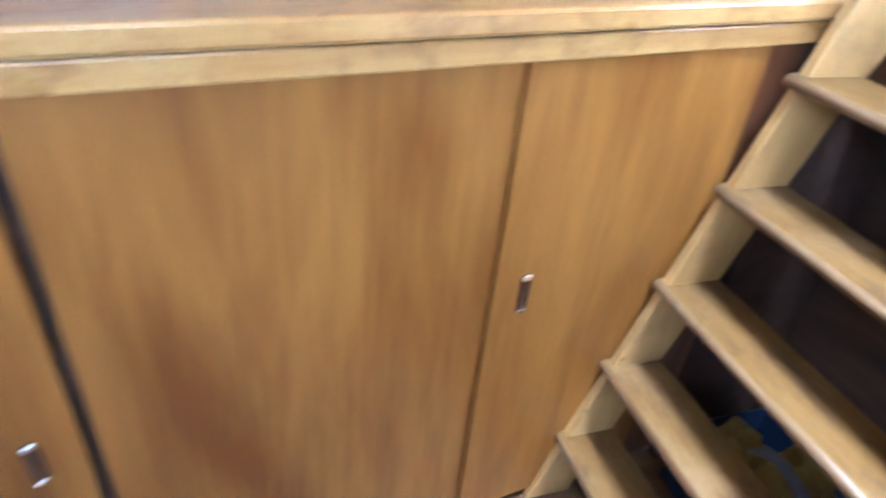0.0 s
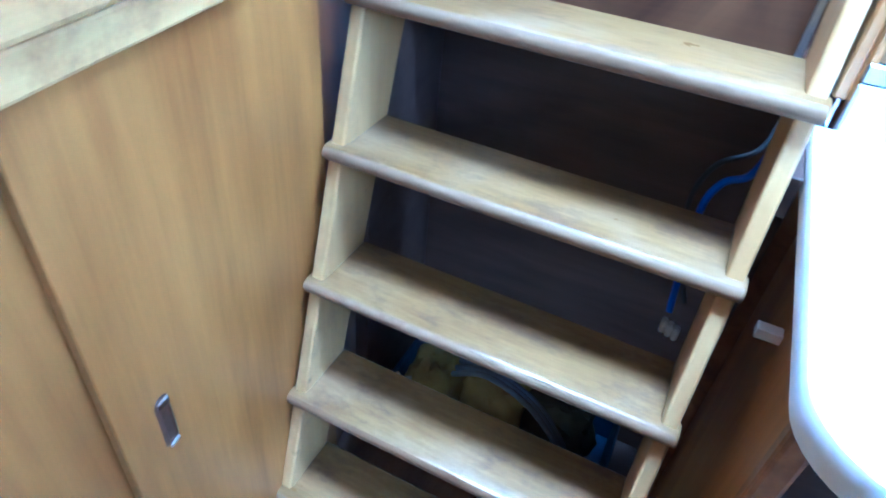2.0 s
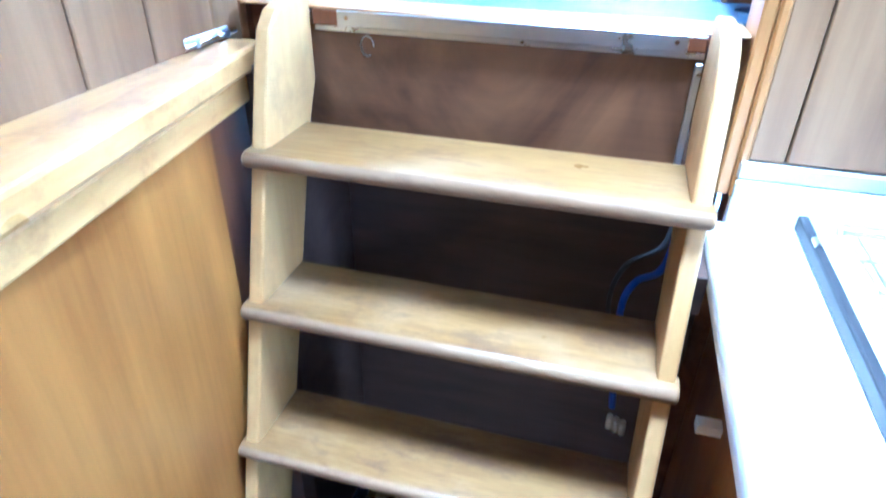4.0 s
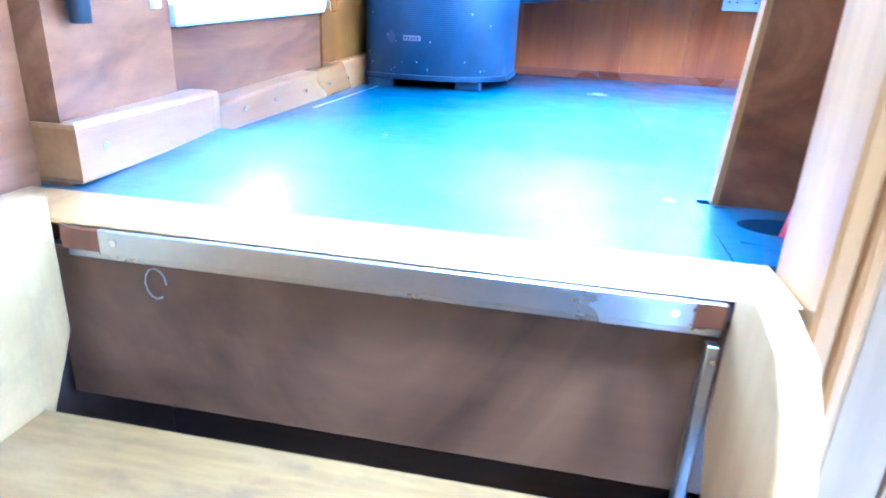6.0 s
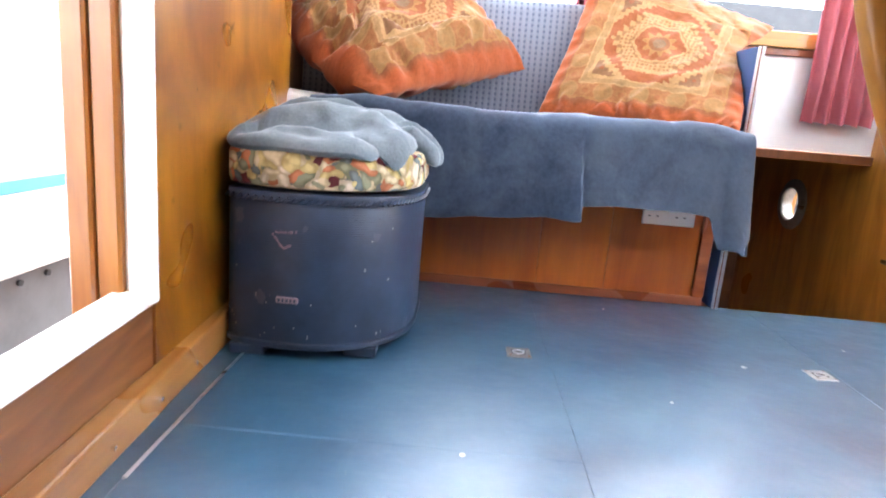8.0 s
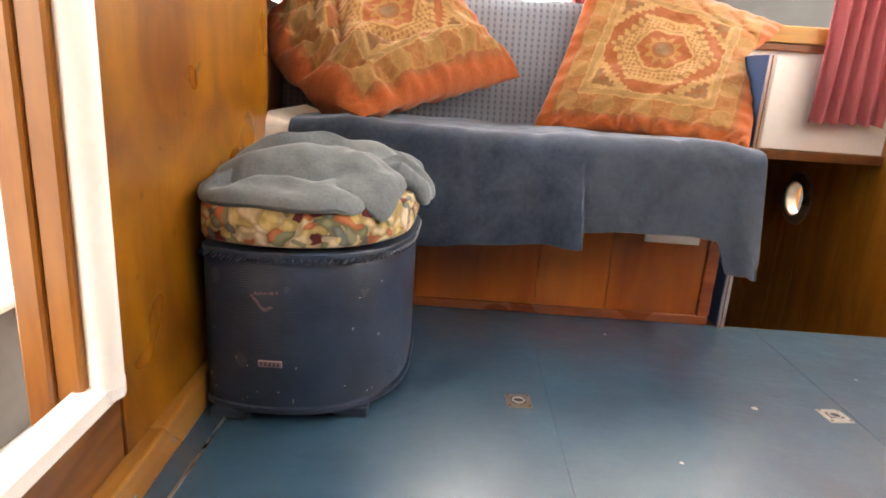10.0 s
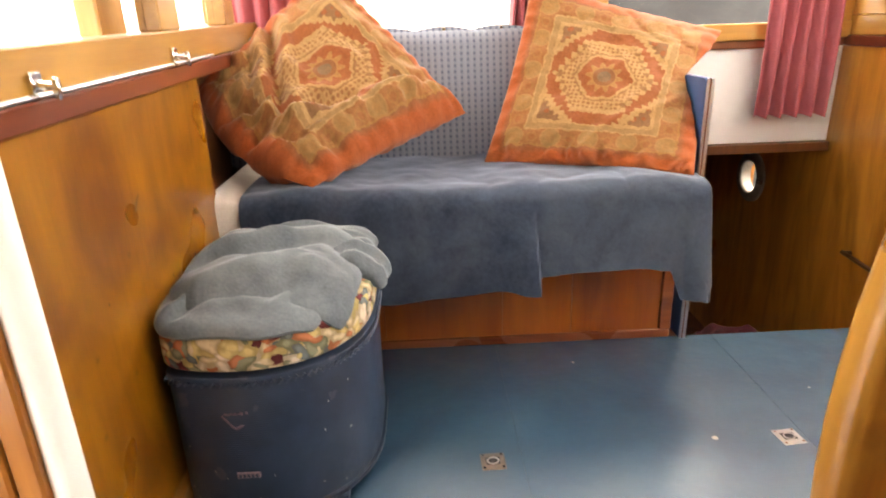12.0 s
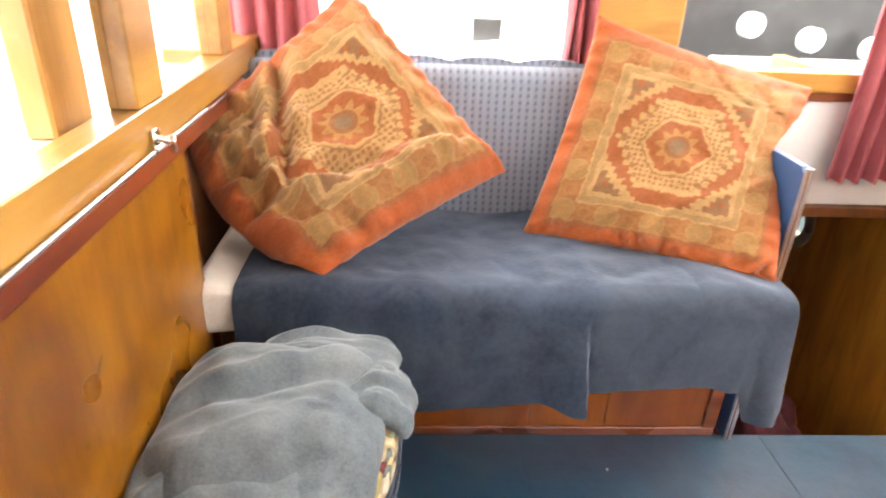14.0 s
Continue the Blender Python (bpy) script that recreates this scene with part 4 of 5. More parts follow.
tb(hob, "side_rail", (0.686, 0.699, -0.45, -0.02, 0.9705, 0.992), BLACK, "black side rail", 0.003, 2)
tp(hob, "hinge", cyl(bmesh.new(), (0.692, -0.115, 0.9925), (0.692, -0.095, 0.9925), 0.005), CHROME, "small bright hinge")
for k in range(6):
    tp(hob, "grid_bar", cyl(bmesh.new(), (0.725, -0.41 + k * 0.066, 1.0), (1.18, -0.41 + k * 0.066, 1.0), 0.0025, n=8), STEEL, "thin steel grid bar")
for k in range(4):
    tp(hob, "grid_bar", cyl(bmesh.new(), (0.74 + k * 0.14, -0.42, 0.9955), (0.74 + k * 0.14, -0.07, 0.9955), 0.0022, n=8), STEEL, "thin steel grid bar")
for x, y in ((0.82, -0.33), (0.82, -0.15), (1.06, -0.24)):
    bm = cyl(cyl(bmesh.new(), (x, y, 0.981), (x, y, 0.988), 0.038, 0.034, 24), (x, y, 0.988), (x, y, 0.992), 0.024, 0.022, 24)
    tp(hob, "burner", bm, BLACK, "dark round burner", True)
rk = thing("plate_rack", (0.8, -0.035, 0.97), "small white wire rack against the bulkhead", "rack")
for k in range(3):
    tp(rk, "wire", cyl(bmesh.new(), (0.735, -0.043 + 0.005 * k, 0.975 + k * 0.010), (1.1, -0.043 + 0.005 * k, 0.975 + k * 0.010), 0.0025, n=8), PLASTIC)
for x in (0.735, 0.86, 0.98, 1.1):
    tp(rk, "foot", cyl(bmesh.new(), (x, -0.046, 0.9705), (x, -0.03, 1.0), 0.0022, n=8), PLASTIC)

# ---- things: helm ----
con = thing("helm_console", (0.98, 0.30, P), "brown plywood helm console on the wheelhouse floor", "console")
tp(con, "front_panel", prism(bmesh.new(), [(0.579, P), (1.45, P), (1.45, 1.86), (0.628, 1.86), (0.593, 1.45)], 0.262, 0.277, "y"), BROWNPLY, "brown plywood panel")
tp(con, "edge_strip", prism(bmesh.new(), [(0.572, P), (0.5785, P), (0.5925, 1.45), (0.6275, 1.86), (0.621, 1.86), (0.586, 1.45)], 0.260, 0.278, "y"), OAKZ, "pale edge strip")
tb(con, "top", (0.60, 1.47, 0.205, 0.320, 1.861, 1.885), DARKWOOD, "dark wooden top", 0.004)
tb(con, "bearing_block", (0.92, 1.05, 0.2775, 0.345, 1.80, 1.860), DARKWOOD, "dark wooden bearing block", 0.004)
lever = thing("red_lever", (0.64, 0.196, P), "red painted steel lever standing in an oval hole", "lever")
tp(lever, "bar", cyl(bmesh.new(), (0.626, 0.188, P - 0.02), (0.70, 0.225, 1.50), 0.0085, n=6), REDPAINT)
tp(lever, "grip", cyl(cyl(bmesh.new(), (0.70, 0.225, 1.50), (0.708, 0.229, 1.535), 0.011, 0.014), (0.708, 0.229, 1.535), (0.713, 0.231, 1.553), 0.014, 0.006), BLACK, "black grip", True)
boxes("floor_lever_pit", [(0.57, 0.71, 0.13, 0.262, P - 0.035, P - 0.031)], BLACK, "dark pit below the lever", "floor")

SPOKE = painted("dull_spoke_steel", (0.30, 0.295, 0.285), 0.45, (0.18, 0.17, 0.16), 0.5, 14.0, 0.35)
WC, WR = Vector((0.997, 0.385, 1.915)), 0.468
wheel = thing("steering_wheel", WC, "large varnished wooden steering wheel with flat steel spokes", "steering wheel")


def ring_section(n0, n1, nseg, lo, hi, y0, y1, c=0.010):
    bm = bmesh.new()
    prof = []
    for k in range(16):
        a = (k + 0.5) * math.tau / 16
        ca, sa = math.cos(a), math.sin(a)
        prof.append(((lo + hi) / 2 + (hi - lo) / 2 * math.copysign(abs(ca) ** 0.55, ca), (y0 + y1) / 2 + (y1 - y0) / 2 * math.copysign(abs(sa) ** 0.55, sa)))
    rings = []
    for i in range(nseg + 1):
        a = n0 + (n1 - n0) * i / nseg
        rings.append([bm.verts.new((WC.x + r * math.cos(a), y, WC.z + r * math.sin(a))) for r, y in prof])
    for p, q in zip(rings, rings[1:]):
        for k in range(16):
            bm.faces.new((p[k], p[(k + 1) % 16], q[(k + 1) % 16], q[k]))
    bm.faces.new(rings[0])
    bm.faces.new(rings[-1][::-1])
    return bm


for k in range(6):
    a = radians(170 + 60 * k)
    tp(wheel, "rim", ring_section(a + 0.001, a + radians(60) - 0.001, 20, WR - 0.039, WR, WC.y - 0.012, WC.y + 0.012, 0.009), WHEELWOOD, "yellow-brown varnished rim segment", True)
for k in range(6):
    a = radians(200 + 60 * k)
    d, s = Vector((math.cos(a), 0, math.sin(a))), Vector((-math.sin(a), 0, math.cos(a)))
    bm = bmesh.new()
    y0, y1 = WC.y - 0.003, WC.y + 0.004
    out = []
    for r, w in ((0.05, 0.028), (0.2, 0.020), (WR - 0.085, 0.018), (WR - 0.040, 0.027)):
        out.append((r, w))
    pts = [(r, w) for r, w in out] + [(r, -w) for r, w in reversed(out)]
    prism(bm, [((WC + d * r + s * w).x, (WC + d * r + s * w).z) for r, w in pts], y0, y1, "y")
    sp = tp(wheel, "spoke", bm, SPOKE, "flat grey steel spoke")
    p = WC + d * (WR - 0.026)
    b = part("bolt", cyl(bmesh.new(), (p.x, WC.y - 0.018, p.z), (p.x, WC.y - 0.013, p.z), 0.005, n=12), CHROME, None, "bright bolt head")
    b.parent = sp
tp(wheel, "hub", cyl(cyl(bmesh.new(), (WC.x, WC.y - 0.022, WC.z), (WC.x, WC.y + 0.025, WC.z), 0.06, n=32), (WC.x, 0.30, WC.z), (WC.x, WC.y, WC.z), 0.02), STEEL, "steel hub", True)

# ---- things: bench ----
bench = thing("bench", (0.5, 1.95, P), "built-in wooden bench with grey-blue upholstered seat and back", "bench")
tb(bench, "front_panel", (-0.20, 1.062, 1.772, 1.79, P, 1.52), BENCHPLY, "orange-brown varnished front panel", 0.001)
for x0, x1 in ((-0.20, 0.245), (0.247, 0.577), (0.579, 0.775), (0.777, 1.03)):
    tb(bench, "veneer_board", (x0, x1, 1.766, 1.7725, P + 0.026, 1.52), BENCHPLY, "", 0.0008)
tb(bench, "plinth", (-0.20, 1.062, 1.758, 1.7655, P, P + 0.026), MAHOGX, "reddish plinth strip", 0.002)
tb(bench, "corner_post", (1.031, 1.064, 1.756, 1.771, P + 0.0265, 1.52), MAHOGX, "reddish corner post", 0.002)
tb(bench, "seat_board", (-0.112, 1.084, 1.64, 2.2, 1.521, 1.603), BROWNPLY)
squab = bx(bmesh.new(), -0.03, 1.060, 1.612, 2.03, 1.604, 1.688, 0.03, 4)
join(squab, bx(bmesh.new(), -0.150, -0.020, 1.580, 2.03, 1.604, 1.716, 0.028, 4))
for v in squab.verts:
    if v.co.x > -0.070:
        v.co.y, v.co.z = max(v.co.y, 1.610), min(v.co.z, 1.690)
tp(bench, "seat_cushion", squab, IVORY, "ivory covered seat cushion", True)
bm = bmesh.new()
prof = [(2.02, 1.69), (2.06, 2.015), (2.075, 2.045), (2.10, 2.055), (2.13, 2.04), (2.13, 1.69)]
prism(bm, prof, -0.20, 1.085, "x", 0.01)
tp(bench, "backrest", bm, MOQUETTE, "grey-blue ribbed moquette backrest", True)
bt = surf(bmesh.new(), lambda u, v: (-0.20 + 1.285 * u, 2.132 + 0.034 * min(1.0, max(0.0, 2 * v - 0.5)),
                                     1.70 + (0.354 + 0.012 * abs(math.cos(math.pi * ((-0.20 + 1.285 * u) - 0.28) / 0.17)) ** 0.8) * min(1.0, 2.2 * v)), 160, 14, 0.012)
tp(bench, "back_top", bt, MOQUETTE, "upper edge of the moquette back, drawn up at the studs", True)
for k in range(5):
    tp(bench, "stud", cyl(bmesh.new(), (0.28 + k * 0.17, 2.124, 2.058), (0.28 + k * 0.17, 2.134, 2.058), 0.005, 0.003, 10), CHROME, "small metal stud")
endb = bmesh.new()
prism(endb, [(1.755, P), (1.752, 1.91), (1.765, 1.926), (2.16, 1.926), (2.16, P)], 1.088, 1.106, "x")
endp = tp(bench, "end_board", endb, painted("blue_board", (0.035, 0.085, 0.20), 0.45), "blue painted plywood end board")
for d in ((1.088, 1.094, 1.7445, 1.752), (1.098, 1.106, 1.7445, 1.752)):
    e = part("metal_edge", bx(bmesh.new(), d[0], d[1], d[2], d[3], P, 1.926, 0.001), ALU, None, "aluminium edging")
    e.parent = endp
cbm = part("core_edge", bx(bmesh.new(), 1.0945, 1.0975, 1.7465, 1.752, P, 1.925), MAHOGX, None, "wooden core between the edgings")
cbm.parent = endp
sock = thing("double_socket", (0.93, 1.762, 1.43), "white plastic double wall socket on the bench front", "socket")
tb(sock, "plate", (0.857, 1.003, 1.755, 1.7655, 1.428, 1.514), PLASTIC, "", 0.003, 2)
for x in (0.886, 0.962):
    for dx, dz, w, h in ((0, 0.012, 0.004, 0.008), (-0.011, -0.012, 0.007, 0.0035), (0.011, -0.012, 0.007, 0.0035)):
        tb(sock, "slot", (x + dx - w / 2, x + dx + w / 2, 1.7544, 1.7552, 1.465 + dz - h / 2, 1.465 + dz + h / 2), BLACK, "", 0)
    tb(sock, "switch", (x + 0.017, x + 0.027, 1.7525, 1.7552, 1.488, 1.504), PLASTIC, "", 0.001)


def hem(x):
    if x < 0.645:
        z = 1.400 + 0.054 * (max(0, x) / 0.645)
    elif x < 0.950:
        z = 1.486 + 0.006 * math.sin((x - 0.645) * 10.3)
    else:
        q = min(1.0, (x - 0.950) / 0.038)
        z = 1.486 - 0.082 * q * q * (3 - 2 * q) + 0.030 * (max(0.0, x - 1.030) / 0.028) ** 2
    return z + 0.002 * math.sin(37 * x)


def pleat(x):
    """A pleat that builds up from one side and ends in a sharp edge."""
    t = min(1.0, max(0.0, (x - 0.545) / 0.097))
    return t * t * (3 - 2 * t) * min(1.0, max(0.0, (0.650 - x) / 0.008))


def blanket(u, v):
    """A fleece over the seat's front: back part lies on the seat, the rest hangs."""
    x = -0.064 + 1.122 * u
    top = 1.7055 + 0.004 * math.sin(9 * x + 1) + 0.003 * math.sin(23 * x)
    low = hem(x)
    lay, arc, r = 0.415, 0.070, 0.045
    hang = top - r - low
    q = v * (lay + arc + hang)
    fold = pleat(x + 0.016 * (1 - min(1.0, max(0.0, (q - lay - arc) / 0.22))))
    deep, near = 0.0, min(1.0, q / lay)
    soft = noise.fractal(Vector((x * 4.5, q * 5, 7.7)), 1.0, 2.0, 3)
    if q < lay:
        y, z = 2.045 - q, top + 0.012 * abs(soft) * near
    elif q < lay + arc:
        a = (q - lay) / arc * math.pi / 2
        y, z = 1.630 - r * math.sin(a), top - r + r * math.cos(a) + 0.012 * abs(soft) * math.cos(a)
    else:
        deep = (q - lay - arc) / max(hang, 0.01)
        y, z = 1.585, top - r - (q - lay - arc)
    wave = 0.005 * math.sin(21 * x + 0.6 * math.sin(5 * x)) + 0.006 * math.sin(8.5 * x + 2)
    slant = 0.010 * math.exp(-((x - 0.93 - 0.10 * (1 - deep)) / 0.022) ** 2)
    y -= deep * (0.006 + wave + slant + 0.040 * fold) + 0.006 * math.sin(46 * x + 2 * soft) * math.exp(-((x - 0.60) / 0.05) ** 2) * deep
    if x > 0.99:
        y -= 0.020 * deep * math.sin(min(1.0, (x - 0.99) / 0.07) * math.pi)
    n = noise.fractal(Vector((x * 6, q * 7, 3.1)), 1.0, 2.0, 3) * 0.005
    return (x + 0.024 * deep * max(0.0, u - 0.6) / 0.4, y - n * 0.7, z + n * 0.7)


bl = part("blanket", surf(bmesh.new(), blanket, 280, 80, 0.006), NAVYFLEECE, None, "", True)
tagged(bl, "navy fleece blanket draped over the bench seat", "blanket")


def curl(u, v):
    """The rolled lower corner: a tube of cloth that narrows upwards."""
    a, r = math.tau * 1.25 * u, (0.034 - 0.010 * u) * (0.35 + 0.65 * min(1.0, 1.6 * v))
    return (1.040 + 0.010 * v + r * math.cos(a), 1.585 + 0.7 * r * math.sin(a), 1.515 - 0.112 * v - 0.012 * math.cos(a) * v)


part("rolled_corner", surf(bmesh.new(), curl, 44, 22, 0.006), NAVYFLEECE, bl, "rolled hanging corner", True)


def pillow(name, bl_, br_, tr_, tl_, thick, label, seed, sag=0.0, bulge=0.0, wall=None):
    """A stuffed square cushion between four corners, creased, with print coordinates."""
    N = 96
    c = [Vector(p) for p in (bl_, br_, tr_, tl_)]
    nrm = (c[1] - c[0]).cross(c[3] - c[0]).normalized()
    bm = bmesh.new()
    uvl = bm.loops.layers.uv.new("print")
    grids = []
    for side in (1, -1):
        g = []
        for i in range(N + 1):
            row = []
            for j in range(N + 1):
                s, t = i / N, j / N
                a, b = 2 * s - 1, 2 * t - 1
                pinch = 0.045
                s2 = 0.5 + 0.5 * a * (1 - pinch * (1 - b * b)) - bulge * (1 - b * b) * max(0.0, 0.3 - a) / 1.3
                t2 = 0.5 + 0.5 * b * (1 - pinch * (1 - a * a))
                p = c[0].lerp(c[1], s2).lerp(c[3].lerp(c[2], s2), t2)
                h = max(0.0, (1 - a ** 4) * (1 - b ** 4)) ** 0.55
                e = max(0.0, 1 - max(abs(a), abs(b)))
                f = noise.fractal(Vector((a * 2.1 + seed, b * 2.1, seed)), 0.9, 2.1, 4)
                crease = -abs(noise.noise(Vector((a * 1.4 + b * 1.1 + seed, (a - b) * 2.6, seed * 2)))) * 0.028
                crease += sag * 0.020 * math.sin(11 * (b - 0.5 * a * a) + 4 * f) * math.exp(-((a + 0.75) / 0.42) ** 2)
                crease += sag * 0.014 * math.sin(13 * (b + 0.35 * a) + 3 * f) * math.exp(-((b + 0.7) / 0.35) ** 2)
                pucker = 0.006 * math.sin(34 * (a if abs(b) > abs(a) else b) + 3 * f) * math.exp(-e * 9) * min(1, e * 20)
                d = thick * h + (f * 0.012 + crease) * h + pucker
                d += sag * h * math.exp(-((b + 0.62 + 0.25 * a) / 0.16) ** 2) * 0.03 - sag * h * math.exp(-((b + 0.40 + 0.25 * a) / 0.09) ** 2) * 0.02
                if sag:
                    # two deep tucks beside the printed square, and rings of folds round the corner it stands on
                    for off, depth in ((0.0, 0.030), (-0.27, 0.022)):
                        k = (a + 0.5 - 0.5 * b - off) * 0.89 + 0.05 * f
                        d += h * (0.020 * math.exp(-((k - 0.11) / 0.08) ** 2) - depth * math.exp(-(k / 0.05) ** 2)) * min(1.0, max(0.0, b + 0.75))
                    rr = math.hypot(a + 1, b + 1)
                    d += h * 0.030 * (abs(math.sin(6.5 * rr + 1.2 * f + 0.4 * (a - b))) ** 0.6 - 0.6) * math.exp(-((rr - 0.65) / 0.38) ** 2)
                else:
                    k = a * 0.5 + b - 0.42
                    d += h * 0.016 * (abs(math.sin(7 * k + 2 * f)) ** 0.6 - 0.6) * min(1.0, max(0.0, 0.8 * b + 0.4 * a))
                    d += 0.010 * math.sin(26 * a + 5 * f) * math.exp(-((b + 0.9) / 0.10) ** 2) * min(1.0, e * 25)
                pt = p + nrm * d * side
                if wall and pt.x > wall[0]:
                    # pressed against the end board, and folding out over its top
                    pt.x = min(pt.x, wall[0] + 1.75 * max(0.0, pt.z - wall[1] + 0.004))
                row.append(bm.verts.new(pt))
            g.append(row)
        grids.append(g)
        for i in range(N):
            for j in range(N):
                q = [(i, j), (i + 1, j), (i + 1, j + 1), (i, j + 1)]
                if side < 0:
                    q = q[::-1]
                f_ = bm.faces.new([g[x][y] for x, y in q])
                for lp, (x, y) in zip(f_.loops, q):
                    lp[uvl].uv = (x / N, y / N)
    bmesh.ops.remove_doubles(bm, verts=bm.verts[:], dist=0.0006)
    ob = part(name, bm, CUSHION, None, "", True)
    return tagged(ob, label, "cushion", "cushions on the bench")


pillow("cushion", (0.105, 1.640, 1.716), (0.50, 1.955, 1.835), (0.13, 2.02, 2.225), (-0.205, 1.86, 1.94), 0.080,
       "terracotta patterned cushion standing on its corner, slumped and creased", 3.3, 1.3, 0.16)
pillow("cushion", (0.540, 1.895, 1.698), (1.046, 1.672, 1.700), (1.262, 2.075, 2.030), (0.700, 2.065, 2.180), 0.066,
       "terracotta patterned square cushion leaning on the bench back", 8.1, wall=(1.084, 1.926))

# ---- things: loom box with lid and folded blanket ----
BX0, BX1, BY0, BY1 = -0.094, 0.258, 1.112, 1.53


def box_front(x, grow=0.0):
    """The front of the box in plan: a slow curve that turns into a wide rounded corner."""
    if x < 0.03:
        return BY0 - grow + 0.028 * ((0.03 - x) / 0.124) ** 2
    return BY0 - grow + 0.25 * (1 - max(0.0, 1 - ((x - 0.03) / (BX1 + grow - 0.03)) ** 2.3) ** (1 / 2.3))


def d_outline(grow=0.0, n=12):
    """Plan of the box: flat against the wall, a rounded front on the open side."""
    x0, x1, y1 = BX0 - grow * 0.2, BX1 + grow, BY1 + grow
    pts = [(x0 + 0.02, y1), (x0, y1 - 0.02), (x0, box_front(x0, grow) + 0.014), (x0 + 0.004, box_front(x0, grow) + 0.004)]
    for k in range(1, 2 * n + 1):
        x = x0 + (x1 - x0) * math.sin(math.pi / 2 * k / (2 * n))
        pts.append((x, box_front(min(x, BX1 + grow), grow)))
    for k in range(1, n + 1):
        a = radians(90 * k / n)
        pts.append((x1 - 0.08 + 0.08 * math.cos(a), y1 - 0.08 + 0.08 * math.sin(a)))
    return pts


lbox = thing("laundry_box", (0.09, 1.34, P), "dark blue painted woven-fibre box with rounded front", "box")
tp(lbox, "body", prism(bmesh.new(), d_outline(), P + 0.022, 1.505, "z", 0.004), LOOM, "chipped blue woven side", True)
tp(lbox, "top_band", prism(bmesh.new(), d_outline(0.004), 1.505, 1.522, "z", 0.003), LOOM, "rounded braided edge", True)
tp(lbox, "bottom_band", prism(bmesh.new(), d_outline(0.006), P + 0.0215, P + 0.034, "z", 0.003), LOOM, "rounded bottom edge", True)
bmk = bmesh.new()
ol = d_outline(0.004, 18)
for (xa, ya), (xb, yb) in zip(ol[3:44], ol[4:45]):
    seg = max(1, int(math.hypot(xb - xa, yb - ya) / 0.011))
    for k in range(seg):
        t = k / seg
        p = Vector((xa + (xb - xa) * t, ya + (yb - ya) * t, 1.5085))
        dn = Vector((yb - ya, xa - xb, 0)).normalized() * 0.002
        q = Vector((xb - xa, yb - ya, 0)).normalized() * 0.004
        cyl(bmk, p + dn - q + Vector((0, 0, -0.004)), p + dn + q + Vector((0, 0, 0.004)), 0.0034, n=5)
tagged(tp(lbox, "braid", bmk, LOOM, "braided edging", True), "", "", "", "stuff")
for x0, x1, y0, y1 in ((-0.080, -0.012, 1.118, 1.16), (0.135, 0.20, 1.155, 1.20), (0.18, 0.24, 1.44, 1.50), (-0.075, -0.01, 1.46, 1.51)):
    tb(lbox, "foot", (x0, x1, y0, y1, P, P + 0.021), LOOM, "dark blue wooden foot", 0.004, 2)
lab = bmesh.new()
bx(lab, 0.012, 0.054, 1.1085, 1.1125, 1.313, 1.325, 0.001)
tp(lbox, "maker_plate", lab, painted("plate", (0.25, 0.18, 0.19), 0.4, (0.2, 0.14, 0.16), 0.6, 60.0), "small worn plate")
for k in range(5):
    tb(lbox, "plate_bar", (0.016 + k * 0.0075, 0.020 + k * 0.0075, 1.1078, 1.1086, 1.316, 1.322), LOOM, "", 0)
chips = bmesh.new()
rc_ = random.Random(4)
for k in range(20):
    x, z = rc_.uniform(-0.085, 0.235), P + 0.04 + 0.27 * rc_.random() ** 1.5
    w, hgt = rc_.uniform(0.0008, 0.0019), rc_.uniform(0.0012, 0.0055)
    y = box_front(x)
    nx = (box_front(x + 0.004) - box_front(x - 0.004)) / 0.008
    q = [chips.verts.new((x + sx * w, y + sx * w * nx - 0.0008, z + sz * hgt * rc_.uniform(0.5, 1.0))) for sx, sz in ((-1, -1), (0.8, -0.8), (1, 0.9), (-0.7, 1))]
    chips.faces.new(q)
tagged(tp(lbox, "paint_chip", chips, painted("chipped_fibre", (0.34, 0.32, 0.30), 0.8), "pale chips in the paint"), "", "", "", "stuff")
tri = bmesh.new()
for (xa, za), (xb, zb) in (((0.004, 1.447), (0.046, 1.450)), ((0.002, 1.444), (0.022, 1.418)), ((0.022, 1.418), (0.036, 1.424))):
    for k in range(9):
        t = (k + rc_.random()) / 9
        x, z = xa + (xb - xa) * t, za + (zb - za) * t
        bx(tri, x - 0.0016, x + 0.0022, box_front(x) - 0.0012, box_front(x) + 0.002, z - rc_.uniform(0.001, 0.003), z + rc_.uniform(0.001, 0.003))
tp(lbox, "label_trace", tri, painted("old_label", (0.21, 0.13, 0.15), 0.6, (0.09, 0.06, 0.09), 0.6, 90.0), "torn outline of a three-cornered label")
lid = tp(lbox, "lid", prism(bmesh.new(), d_outline(0.003), 1.5275, 1.602, "z", 0.016), TAPESTRY, "lid upholstered in flowered tapestry", True)


def fold_wave(t):
    """Soft folds of cloth that lean to one side."""
    t *= 1.6
    return 0.5 + 0.5 * math.sin(t + 0.75 * math.sin(t))


